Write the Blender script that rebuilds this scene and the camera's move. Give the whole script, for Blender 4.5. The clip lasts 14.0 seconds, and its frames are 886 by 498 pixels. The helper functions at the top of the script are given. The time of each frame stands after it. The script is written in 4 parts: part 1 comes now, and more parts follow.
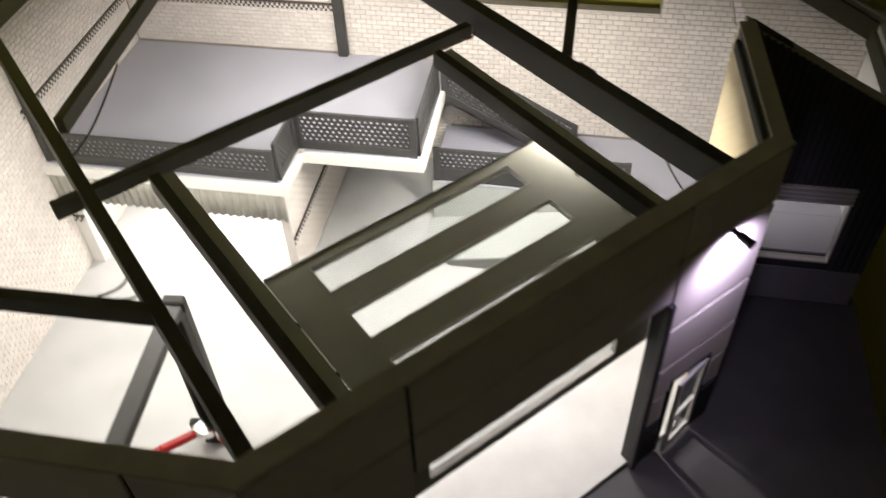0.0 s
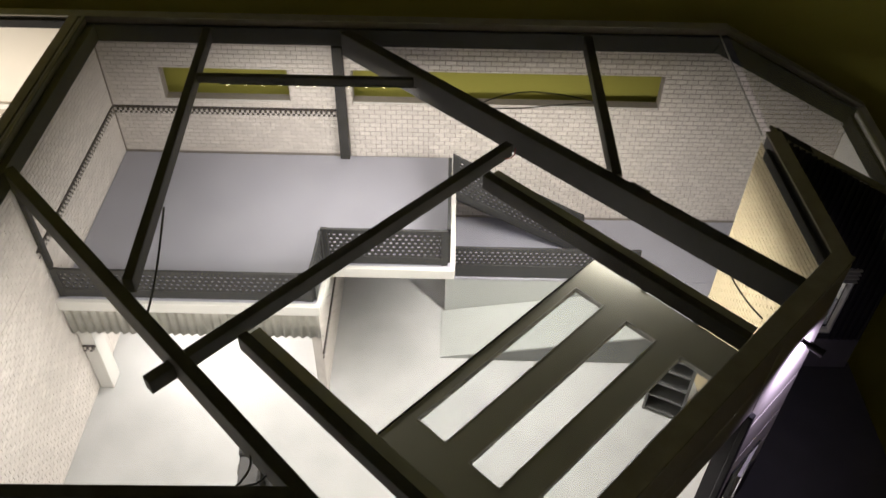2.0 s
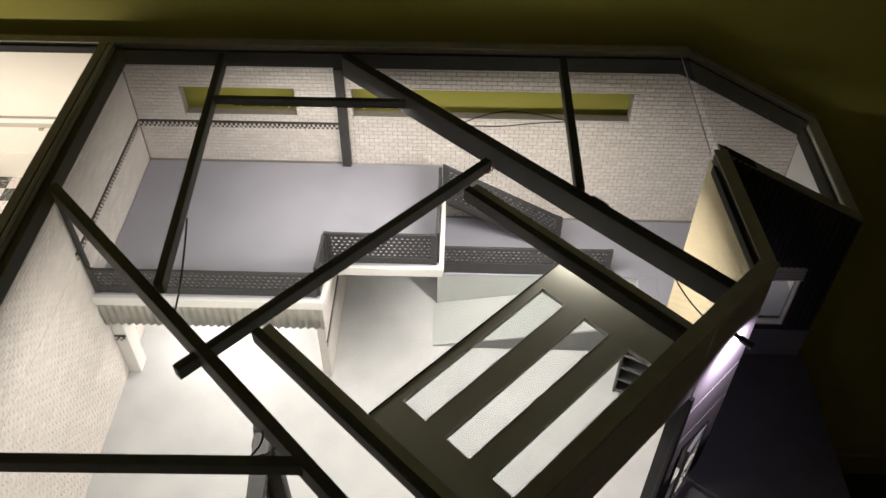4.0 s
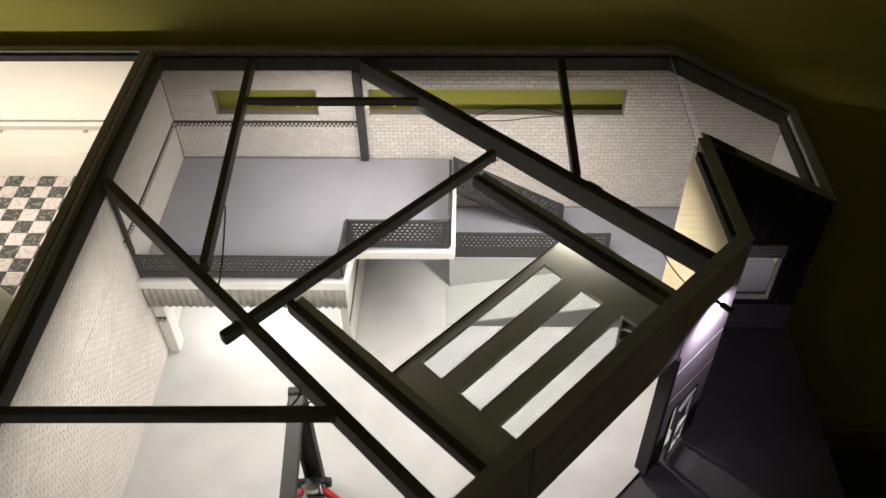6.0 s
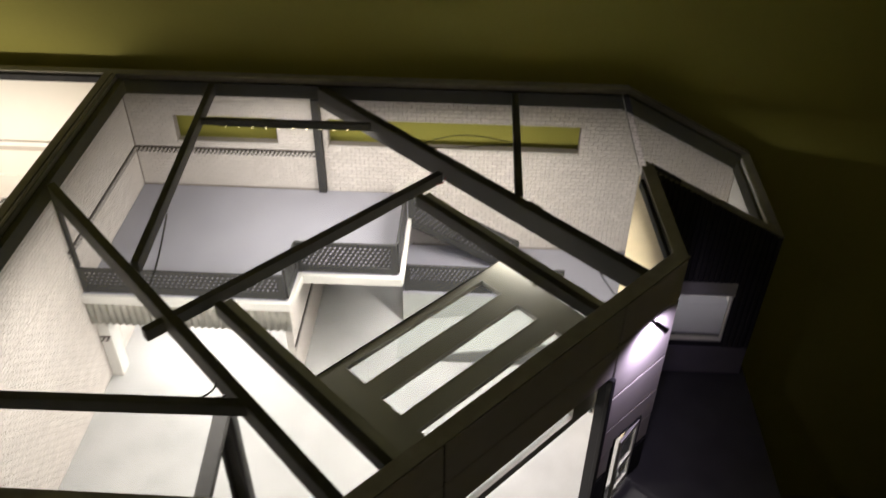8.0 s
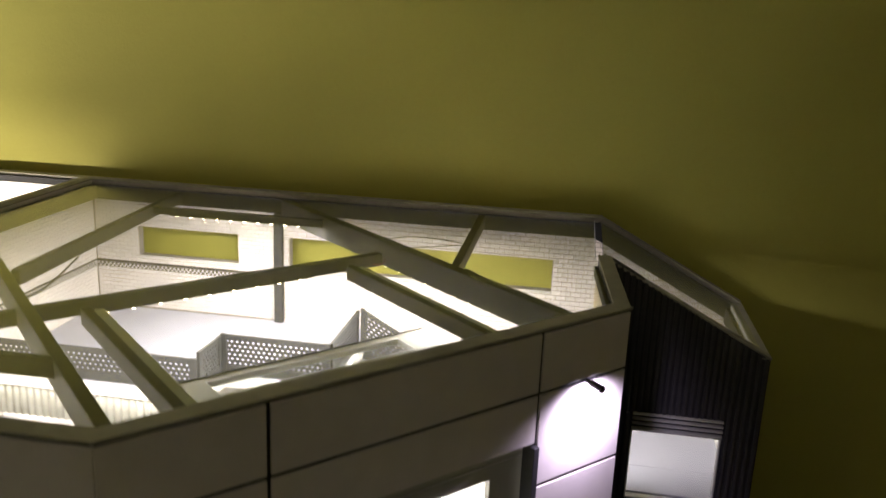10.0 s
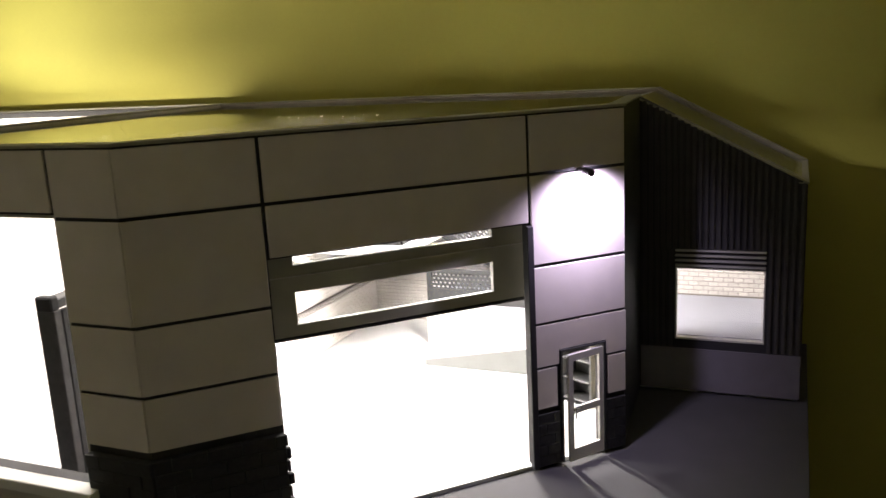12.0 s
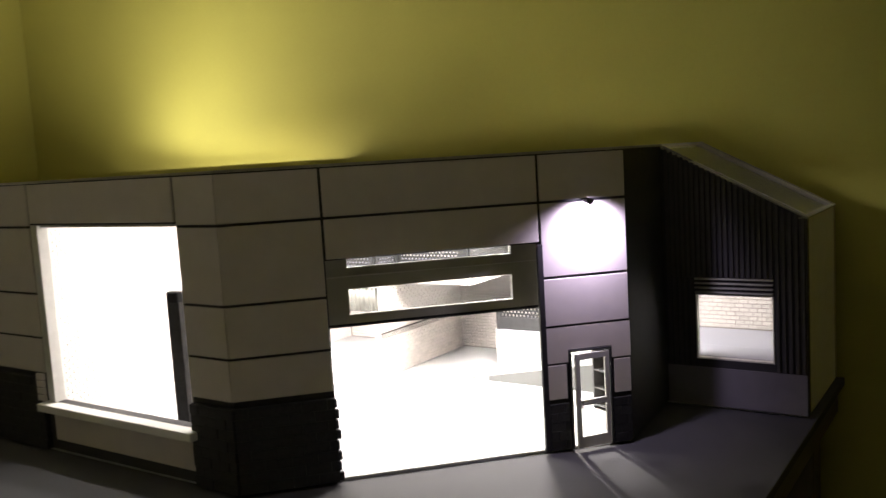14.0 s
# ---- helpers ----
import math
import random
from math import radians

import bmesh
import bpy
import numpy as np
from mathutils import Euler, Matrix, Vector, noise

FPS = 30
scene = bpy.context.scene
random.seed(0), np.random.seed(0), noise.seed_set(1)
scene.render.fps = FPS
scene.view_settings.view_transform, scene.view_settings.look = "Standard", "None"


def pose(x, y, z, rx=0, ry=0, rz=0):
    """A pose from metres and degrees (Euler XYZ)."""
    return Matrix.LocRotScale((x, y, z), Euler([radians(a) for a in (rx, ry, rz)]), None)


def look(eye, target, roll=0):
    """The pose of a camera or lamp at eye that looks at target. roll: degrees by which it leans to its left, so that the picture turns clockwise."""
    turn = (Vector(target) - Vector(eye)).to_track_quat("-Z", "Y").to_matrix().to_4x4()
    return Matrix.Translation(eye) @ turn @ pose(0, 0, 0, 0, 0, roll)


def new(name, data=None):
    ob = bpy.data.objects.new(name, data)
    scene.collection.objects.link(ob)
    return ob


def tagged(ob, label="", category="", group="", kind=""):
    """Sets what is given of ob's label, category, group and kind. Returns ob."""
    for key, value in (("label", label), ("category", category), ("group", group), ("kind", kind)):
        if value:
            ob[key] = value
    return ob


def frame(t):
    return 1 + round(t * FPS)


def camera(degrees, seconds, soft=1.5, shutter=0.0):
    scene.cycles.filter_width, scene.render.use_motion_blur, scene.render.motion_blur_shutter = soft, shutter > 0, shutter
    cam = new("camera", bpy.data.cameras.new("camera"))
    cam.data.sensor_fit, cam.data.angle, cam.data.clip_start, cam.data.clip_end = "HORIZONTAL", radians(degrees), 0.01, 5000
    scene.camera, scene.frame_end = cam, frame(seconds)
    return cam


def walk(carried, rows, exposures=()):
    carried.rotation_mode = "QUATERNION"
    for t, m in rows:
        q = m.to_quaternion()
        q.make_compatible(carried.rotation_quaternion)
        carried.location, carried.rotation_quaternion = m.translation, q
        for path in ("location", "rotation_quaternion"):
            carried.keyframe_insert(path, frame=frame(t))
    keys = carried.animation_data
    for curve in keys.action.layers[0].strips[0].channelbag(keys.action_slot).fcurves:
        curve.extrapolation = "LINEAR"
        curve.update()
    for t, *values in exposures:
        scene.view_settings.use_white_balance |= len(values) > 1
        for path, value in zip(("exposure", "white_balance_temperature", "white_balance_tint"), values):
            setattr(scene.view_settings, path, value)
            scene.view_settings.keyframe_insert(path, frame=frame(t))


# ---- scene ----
cam = camera(55.2, 14.0, soft=1.5, shutter=0.7)
PATH = [
    (0, (0.451, -0.702, 0.585), (0.173, 0.669, -0.845), -2.5),
    (0.5, (0.392, -0.674, 0.595), (0.182, 0.672, -0.87), -2.1),
    (1, (0.336, -0.671, 0.606), (0.21, 0.65, -0.89), -1.0),
    (1.5, (0.32, -0.671, 0.624), (0.243, 0.677, -0.851), -0.0),
    (2, (0.322, -0.67, 0.643), (0.313, 0.763, -0.753), 1.0),
    (4.5, (0.345, -0.738, 0.735), (0.297, 0.658, -0.696), -0.2),
    (5, (0.343, -0.754, 0.747), (0.284, 0.647, -0.678), -0.6),
    (5.5, (0.345, -0.772, 0.756), (0.286, 0.631, -0.668), -1.0),
    (6, (0.344, -0.789, 0.762), (0.283, 0.616, -0.66), -1.4),
    (6.5, (0.343, -0.791, 0.762), (0.276, 0.613, -0.661), -1.6),
    (7, (0.344, -0.794, 0.754), (0.291, 0.616, -0.664), -1.6),
    (7.5, (0.366, -0.813, 0.743), (0.321, 0.631, -0.641), 0.0),
    (8, (0.402, -0.829, 0.71), (0.329, 0.72, -0.553), 0.5),
    (10.5, (0.566, -0.873, 0.401), (0.175, 1.033, -0.065), 1.3),
    (11, (0.61, -0.892, 0.356), (0.08, 0.964, -0.168), -1.6),
    (11.5, (0.666, -0.911, 0.327), (0.005, 0.913, -0.159), -2.3),
    (12, (0.696, -0.928, 0.307), (-0.067, 0.871, -0.118), -3.0),
    (12.5, (0.74, -0.954, 0.292), (-0.122, 0.816, -0.065), -3.8),
    (13, (0.8, -0.99, 0.281), (-0.194, 0.719, -0.023), -4.1),
    (13.5, (0.841, -1.005, 0.28), (-0.21, 0.678, 0.031), -4.1),
    (14, (0.866, -1.019, 0.272), (-0.244, 0.631, 0.057), -3.4),
]
walk(
    cam,
    [(t, look(eye, target, roll)) for t, eye, target, roll in PATH],
    exposures=[(0, 0.7), (0.5, 0.25), (0.9, 0.05), (2.0, 0.2), (7.5, 0.25), (8.0, 0.4), (10.5, 2.2), (11.2, 2.3), (12.5, 2.15), (14.0, 2.05)],
)

# ---- light ----
world = bpy.data.worlds.new("night_room")
world.use_nodes = True
world.node_tree.nodes["Background"].inputs[0].default_value = (0.02, 0.02, 0.016, 1)
world.node_tree.nodes["Background"].inputs[1].default_value = 0.1
scene.world = world


def area_lamp(name, at, aim, sx, sy, watts, colour, spread=180):
    data = bpy.data.lights.new(name, "AREA")
    data.shape, data.size, data.size_y = "RECTANGLE", sx, sy
    data.energy, data.color, data.spread = watts, colour, radians(spread)
    ob = new(name, data)
    ob.matrix_world = look(at, aim)
    return ob


def spot_lamp(name, at, aim, watts, colour, cone, blend, size=0.004):
    data = bpy.data.lights.new(name, "SPOT")
    data.energy, data.color, data.spot_size, data.spot_blend, data.shadow_soft_size = watts, colour, radians(cone), blend, size
    ob = new(name, data)
    ob.matrix_world = look(at, aim)
    return ob


WARM, NEUTRAL, COOL = (1.0, 0.885, 0.76), (1.0, 0.925, 0.87), (0.82, 0.70, 1.0)
LIGHT = 1.0
# led strips stuck under the roof beams of the garage
for x, y, z, turn, size, watts in ((0.41, -0.187, 0.2412, -43, 0.15, 0.72), (0.255, -0.2785, 0.2450, 46.8, 0.16, 0.31), (0.13, -0.3285, 0.2440, -46, 0.12, 0.28), (0.13, -0.4585, 0.2515, 0.9, 0.14, 0.11), (0.205, -0.0860, 0.2555, 0, 0.15, 0.16)):
    area_lamp("led_light", (x, y, z), (x, y, 0), size, 0.005, watts, NEUTRAL).matrix_world = pose(x, y, z, 0, 0, turn)
# lamp under the mezzanine
area_lamp("led_light", (0.11, -0.15, 0.082), (0.11, -0.15, 0), 0.12, 0.01, 0.22, NEUTRAL)
# spotlight over the small door
spot_lamp("door_spot", (0.5632, -0.3292, 0.2190), (0.5480, -0.3150, 0.198), 0.29, COOL, 150, 0.9, 0.003)
# showroom: ceiling lamp, and two added, unseen uplights for wall glow and bounce
area_lamp("showroom_light", (-0.20, -0.14, 0.235), (-0.20, -0.03, 0.10), 0.36, 0.015, 0.45, WARM)
area_lamp("added_uplight", (-0.33, -0.41, 0.1275), (-0.33, -0.66, 0.90), 0.34, 0.02, 1.65, (1.0, 0.93, 0.84))
area_lamp("added_uplight", (-0.40, -0.14, 0.1275), (-0.27, 0.017, 0.52), 0.24, 0.03, 0.22, (1.0, 0.93, 0.84), 85)


# ---- materials ----
def material(name, colour, rough=0.6, metal=0.0, vary=0.12, scale=60.0, fine=900.0, bump=0.15, depth=0.0004, tint=None, per_piece=0.0, spec=0.4):
    m = bpy.data.materials.new(name)
    m.use_nodes = True
    nt = m.node_tree
    n, link = nt.nodes, nt.links
    b = n["Principled BSDF"]
    b.inputs["Metallic"].default_value = metal
    b.inputs["Specular IOR Level"].default_value = spec
    co = n.new("ShaderNodeTexCoord")
    big = n.new("ShaderNodeTexNoise")
    big.inputs["Scale"].default_value, big.inputs["Detail"].default_value = scale, 5
    small = n.new("ShaderNodeTexNoise")
    small.inputs["Scale"].default_value, small.inputs["Detail"].default_value = fine, 3
    geo = n.new("ShaderNodeNewGeometry")
    link.new(geo.outputs["Position"], big.inputs["Vector"])
    link.new(geo.outputs["Position"], small.inputs["Vector"])
    add = n.new("ShaderNodeMath")
    add.operation = "MULTIPLY_ADD"
    add.inputs[1].default_value = 0.35
    link.new(small.outputs["Fac"], add.inputs[0])
    link.new(big.outputs["Fac"], add.inputs[2])
    ramp = n.new("ShaderNodeMapRange")
    ramp.inputs["From Min"].default_value, ramp.inputs["From Max"].default_value = 0.45, 0.95
    ramp.inputs["To Min"].default_value, ramp.inputs["To Max"].default_value = 0.0, 1.0
    link.new(add.outputs[0], ramp.inputs["Value"])
    mix = n.new("ShaderNodeMix")
    mix.data_type = "RGBA"
    dark = tint or tuple(c * (1 - vary) for c in colour)
    mix.inputs["A"].default_value = (*dark, 1)
    mix.inputs["B"].default_value = (*(min(1, c * (1 + vary * 0.5)) for c in colour), 1)
    link.new(ramp.outputs["Result"], mix.inputs["Factor"])
    out = mix.outputs["Result"]
    if per_piece:
        info = n.new("ShaderNodeObjectInfo")
        sums = n.new("ShaderNodeMath")
        sums.operation = "ADD"
        link.new(info.outputs["Random"], sums.inputs[0])
        link.new(geo.outputs["Random Per Island"], sums.inputs[1])
        frac = n.new("ShaderNodeMath")
        frac.operation = "FRACT"
        link.new(sums.outputs[0], frac.inputs[0])
        hsv = n.new("ShaderNodeHueSaturation")
        mr = n.new("ShaderNodeMapRange")
        mr.inputs["To Min"].default_value, mr.inputs["To Max"].default_value = 1 - per_piece, 1 + per_piece * 0.4
        link.new(frac.outputs[0], mr.inputs["Value"])
        link.new(mr.outputs["Result"], hsv.inputs["Value"])
        link.new(out, hsv.inputs["Color"])
        out = hsv.outputs["Color"]
    link.new(out, b.inputs["Base Color"])
    rr = n.new("ShaderNodeMapRange")
    rr.inputs["To Min"].default_value, rr.inputs["To Max"].default_value = max(0.02, rough - 0.1), min(1, rough + 0.1)
    link.new(big.outputs["Fac"], rr.inputs["Value"])
    link.new(rr.outputs["Result"], b.inputs["Roughness"])
    if bump:
        bp = n.new("ShaderNodeBump")
        bp.inputs["Strength"].default_value, bp.inputs["Distance"].default_value = bump, depth
        link.new(small.outputs["Fac"], bp.inputs["Height"])
        link.new(bp.outputs["Normal"], b.inputs["Normal"])
    return m


def marble(name, base, vein):
    m = material(name, base, rough=0.25, vary=0.1, scale=40)
    nt = m.node_tree
    n, link = nt.nodes, nt.links
    geo = n.new("ShaderNodeNewGeometry")
    w = n.new("ShaderNodeTexWave")
    w.inputs["Scale"].default_value, w.inputs["Distortion"].default_value, w.inputs["Detail"].default_value = 26, 14, 4
    w.inputs["Detail Scale"].default_value = 3
    info = n.new("ShaderNodeObjectInfo")
    rot = n.new("ShaderNodeVectorRotate")
    rot.rotation_type = "Z_AXIS"
    mul = n.new("ShaderNodeMath")
    mul.operation = "MULTIPLY"
    mul.inputs[1].default_value = 6.28
    link.new(info.outputs["Random"], mul.inputs[0])
    link.new(mul.outputs[0], rot.inputs["Angle"])
    link.new(geo.outputs["Position"], rot.inputs["Vector"])
    link.new(rot.outputs["Vector"], w.inputs["Vector"])
    cr = n.new("ShaderNodeMapRange")
    cr.inputs["From Min"].default_value, cr.inputs["From Max"].default_value = 0.86, 1.0
    link.new(w.outputs["Fac"], cr.inputs["Value"])
    mix = n.new("ShaderNodeMix")
    mix.data_type = "RGBA"
    mix.inputs["A"].default_value, mix.inputs["B"].default_value = (*base, 1), (*vein, 1)
    link.new(cr.outputs["Result"], mix.inputs["Factor"])
    link.new(mix.outputs["Result"], n["Principled BSDF"].inputs["Base Color"])
    return m


def glass(name, tint=(0.96, 0.97, 0.95)):
    m = bpy.data.materials.new(name)
    m.use_nodes = True
    nt = m.node_tree
    n, link = nt.nodes, nt.links
    tr, gl, mix = n.new("ShaderNodeBsdfTransparent"), n.new("ShaderNodeBsdfGlossy"), n.new("ShaderNodeMixShader")
    # Schlick's gloss, alike on both faces of the sheet
    lw, pw, fr = n.new("ShaderNodeLayerWeight"), n.new("ShaderNodeMath"), n.new("ShaderNodeMath")
    lw.inputs["Blend"].default_value = 0.5
    pw.operation, fr.operation = "POWER", "MULTIPLY_ADD"
    pw.inputs[1].default_value, fr.inputs[1].default_value, fr.inputs[2].default_value = 5.0, 0.975, 0.018
    link.new(lw.outputs["Facing"], pw.inputs[0])
    link.new(pw.outputs[0], fr.inputs[0])
    tr.inputs[0].default_value = (*tint, 1)
    gl.inputs["Roughness"].default_value = 0.03
    link.new(fr.outputs[0], mix.inputs[0])
    link.new(tr.outputs[0], mix.inputs[1])
    link.new(gl.outputs[0], mix.inputs[2])
    link.new(mix.outputs[0], n["Material Output"].inputs[0])
    return m


def glow(name, colour, strength):
    m = bpy.data.materials.new(name)
    m.use_nodes = True
    b = m.node_tree.nodes["Principled BSDF"]
    b.inputs["Base Color"].default_value = (0.9, 0.85, 0.7, 1)
    b.inputs["Emission Color"].default_value = (*colour, 1)
    b.inputs["Emission Strength"].default_value = strength
    return m


M_ROOM = material("yellow_green_wall_paint", (0.385, 0.36, 0.074), 0.75, vary=0.06, scale=6, fine=260, bump=0.25, depth=0.0008)
M_BOUNCE = material("white_bounce_paint", (0.80, 0.79, 0.75), 0.85, vary=0.05, scale=5, fine=200)
M_CARPET = material("dark_floor", (0.05, 0.044, 0.035), 0.9, vary=0.3, scale=30)
M_SKIRT = material("wood_skirting", (0.25, 0.2, 0.13), 0.5)
M_TABLE = material("table_wood", (0.10, 0.08, 0.06), 0.5, vary=0.3)
M_BOARD = material("olive_grey_board_edge", (0.32, 0.305, 0.25), 0.7, vary=0.18, scale=90, fine=1500)
M_BLACK = material("matt_black_painted_wood", (0.055, 0.053, 0.054), 0.6, vary=0.35, scale=140, fine=2400, bump=0.3, spec=0.25)
M_BAND = material("charcoal_painted_strip", (0.045, 0.045, 0.046), 0.7, vary=0.25, scale=120, fine=2000, bump=0.25, spec=0.1)
M_CONC = material("pale_grey_concrete_floor", (0.55, 0.555, 0.56), 0.6, vary=0.14, scale=26, fine=700, bump=0.12)
M_MEZZ = material("blue_grey_painted_deck", (0.40, 0.40, 0.465), 0.55, vary=0.08, scale=30, fine=900, bump=0.1)
M_WHITE = material("white_card", (0.76, 0.75, 0.72), 0.6, vary=0.05, scale=40, fine=1200, bump=0.12)
M_TILE = material("white_glazed_brick", (0.76, 0.71, 0.675), 0.42, vary=0.06, scale=120, fine=1800, bump=0.15, per_piece=0.10)
M_GROUT = material("grey_grout", (0.35, 0.31, 0.285), 0.85, vary=0.15, scale=200)
M_GROUT_PALE = material("pale_grout", (0.65, 0.61, 0.58), 0.85, vary=0.12, scale=200)
M_CREAM = material("cream_glazed_brick", (0.74, 0.63, 0.42), 0.45, vary=0.06, scale=120, fine=1800, per_piece=0.06)
M_CREAMG = material("cream_grout", (0.58, 0.49, 0.34), 0.8)
M_PANEL = material("warm_grey_cladding_panel", (0.62, 0.57, 0.54), 0.62, vary=0.07, scale=45, fine=1600, bump=0.15, per_piece=0.05)
M_DARK = material("dark_charcoal_cladding", (0.035, 0.034, 0.038), 0.6, vary=0.25, scale=80, fine=1600, bump=0.2)
M_CORR = material("dark_ribbed_sheet", (0.055, 0.052, 0.056), 0.6, vary=0.2, scale=80, fine=1400)
M_STONE = material("black_split_stone", (0.03, 0.03, 0.032), 0.7, vary=0.4, scale=300, fine=2200, bump=0.5, per_piece=0.1)
M_LILAC = material("grey_lower_wall_panel", (0.17, 0.16, 0.185), 0.65, vary=0.1, scale=60)
M_GALV = material("galvanised_corrugated_sheet", (0.37, 0.36, 0.325), 0.45, metal=0.25, vary=0.18, scale=90, fine=1400)
M_RAIL = material("dark_grey_perforated_steel", (0.055, 0.055, 0.058), 0.5, metal=0.2, vary=0.2, scale=150, fine=1800)
M_DOOR = material("olive_grey_door_panel", (0.43, 0.42, 0.345), 0.58, metal=0.0, vary=0.08, scale=60, fine=1500, bump=0.1)
M_RAMP = material("mid_grey_card", (0.22, 0.225, 0.222), 0.7, vary=0.08, scale=60)
M_ALU = material("brushed_aluminium", (0.62, 0.61, 0.58), 0.32, metal=0.8, vary=0.1, scale=200)
M_FRAME = material("pale_grey_frame_paint", (0.58, 0.57, 0.54), 0.5, vary=0.08, scale=120)
M_RED = material("red_enamel", (0.46, 0.008, 0.014), 0.3, vary=0.12, scale=160, fine=1600, bump=0.1)
M_CHROME = material("chrome", (0.75, 0.75, 0.75), 0.15, metal=1.0, vary=0.05)
M_ASPH = material("dark_grey_forecourt", (0.06, 0.059, 0.064), 0.75, vary=0.18, scale=40, fine=1600, bump=0.3, per_piece=0.0)
M_KERB = material("pale_grey_apron", (0.36, 0.36, 0.36), 0.7, vary=0.12, scale=40, fine=1400)
M_CHECK_D = material("dark_mosaic_chip", (0.06, 0.05, 0.05), 0.4)
M_CHECK_L = material("light_mosaic_chip", (0.68, 0.64, 0.6), 0.4)
M_MARBLE_W = marble("white_marble_tile", (0.66, 0.61, 0.60), (0.45, 0.41, 0.40))
M_MARBLE_B = marble("black_marble_tile", (0.062, 0.066, 0.062), (0.26, 0.27, 0.25))
M_SHOW = material("warm_white_showroom_wall", (0.80, 0.77, 0.70), 0.6, vary=0.03, scale=30)
M_SHELF = material("grey_shelf_rail", (0.50, 0.46, 0.40), 0.5)
M_SHELFGREY = material("mid_grey_shelf_steel", (0.15, 0.15, 0.155), 0.5, metal=0.1, vary=0.12, scale=120)
M_RAMPTOP = material("cool_pale_grey_card", (0.47, 0.49, 0.48), 0.6, vary=0.07, scale=35, fine=900, bump=0.1)
M_RUBBER = material("black_rubber", (0.02, 0.02, 0.02), 0.85)
M_WIRE = material("black_wire", (0.012, 0.012, 0.012), 0.5)
M_REDWIRE = material("red_wire", (0.25, 0.02, 0.02), 0.5)
M_GLASS = glass("clear_acrylic")
M_PANE = glass("window_pane", (0.93, 0.94, 0.94))
M_LED = glow("led_chip_glow", (1.0, 0.82, 0.45), 12.0)
M_SPOT = glow("spot_lens_glow", (0.9, 0.85, 1.0), 20.0)

# ---- mesh tools ----
H, T = 0.27, 0.010


def box(bm, x0, x1, y0, y1, z0, z1, m=None, bevel=0.0):
    c = ((x0 + x1) / 2, (y0 + y1) / 2, (z0 + z1) / 2)
    made = bmesh.ops.create_cube(bm, size=1.0, matrix=Matrix.LocRotScale(c, None, (abs(x1 - x0), abs(y1 - y0), abs(z1 - z0))))
    verts = made["verts"]
    if bevel:
        edges = {e for v in verts for e in v.link_edges}
        got = bmesh.ops.bevel(bm, geom=list(edges), offset=bevel, segments=1, affect="EDGES", profile=0.5)
        verts = list({v for v in got["verts"]} | {v for f in got["faces"] for v in f.verts})
        seen, stack = set(verts), list(verts)
        while stack:
            for e in stack.pop().link_edges:
                for v in e.verts:
                    if v not in seen:
                        seen.add(v)
                        stack.append(v)
        verts = list(seen)
    if m is not None:
        bmesh.ops.transform(bm, matrix=m, verts=verts)
    return verts


def rod(bm, a, b, r, r2=None, segs=12):
    a, b = Vector(a), Vector(b)
    turn = (b - a).to_track_quat("Z", "Y").to_matrix().to_4x4()
    bmesh.ops.create_cone(bm, cap_ends=True, segments=segs, radius1=r, radius2=r if r2 is None else r2, depth=(b - a).length, matrix=Matrix.Translation((a + b) / 2) @ turn)


def part(name, bm, mat, parent=None, label="", smooth=False):
    me = bpy.data.meshes.new(name)
    bm.to_mesh(me)
    bm.free()
    for m in mat if isinstance(mat, (list, tuple)) else [mat]:
        me.materials.append(m)
    if smooth:
        for p in me.polygons:
            p.use_smooth = True
    ob = new(name, me)
    if parent is not None:
        ob.parent = parent
        ob.matrix_parent_inverse = parent.matrix_world.inverted()
    if label:
        ob["label"] = label
    return ob


def box_part(name, dims, mat, parent=None, label="", m=None, bevel=0.0004):
    bm = bmesh.new()
    box(bm, *dims, m=m, bevel=bevel)
    return part(name, bm, mat, parent, label)


def thing(name, label, category, at=(0, 0, 0), group="", kind=""):
    ob = new(name)
    ob.empty_display_size = 0.01
    ob.location = at
    bpy.context.view_layer.update()
    return tagged(ob, label, category, group, kind)


def frame_of(a, b):
    """A wall's frame: x along the wall from a to b, y into its left side, z up."""
    d = (Vector((*b, 0)) - Vector((*a, 0))).normalized()
    m = Matrix.Identity(4)
    m.col[0][:3], m.col[1][:3], m.col[2][:3], m.col[3][:3] = d, (-d.y, d.x, 0), (0, 0, 1), (*a, 0)
    return m


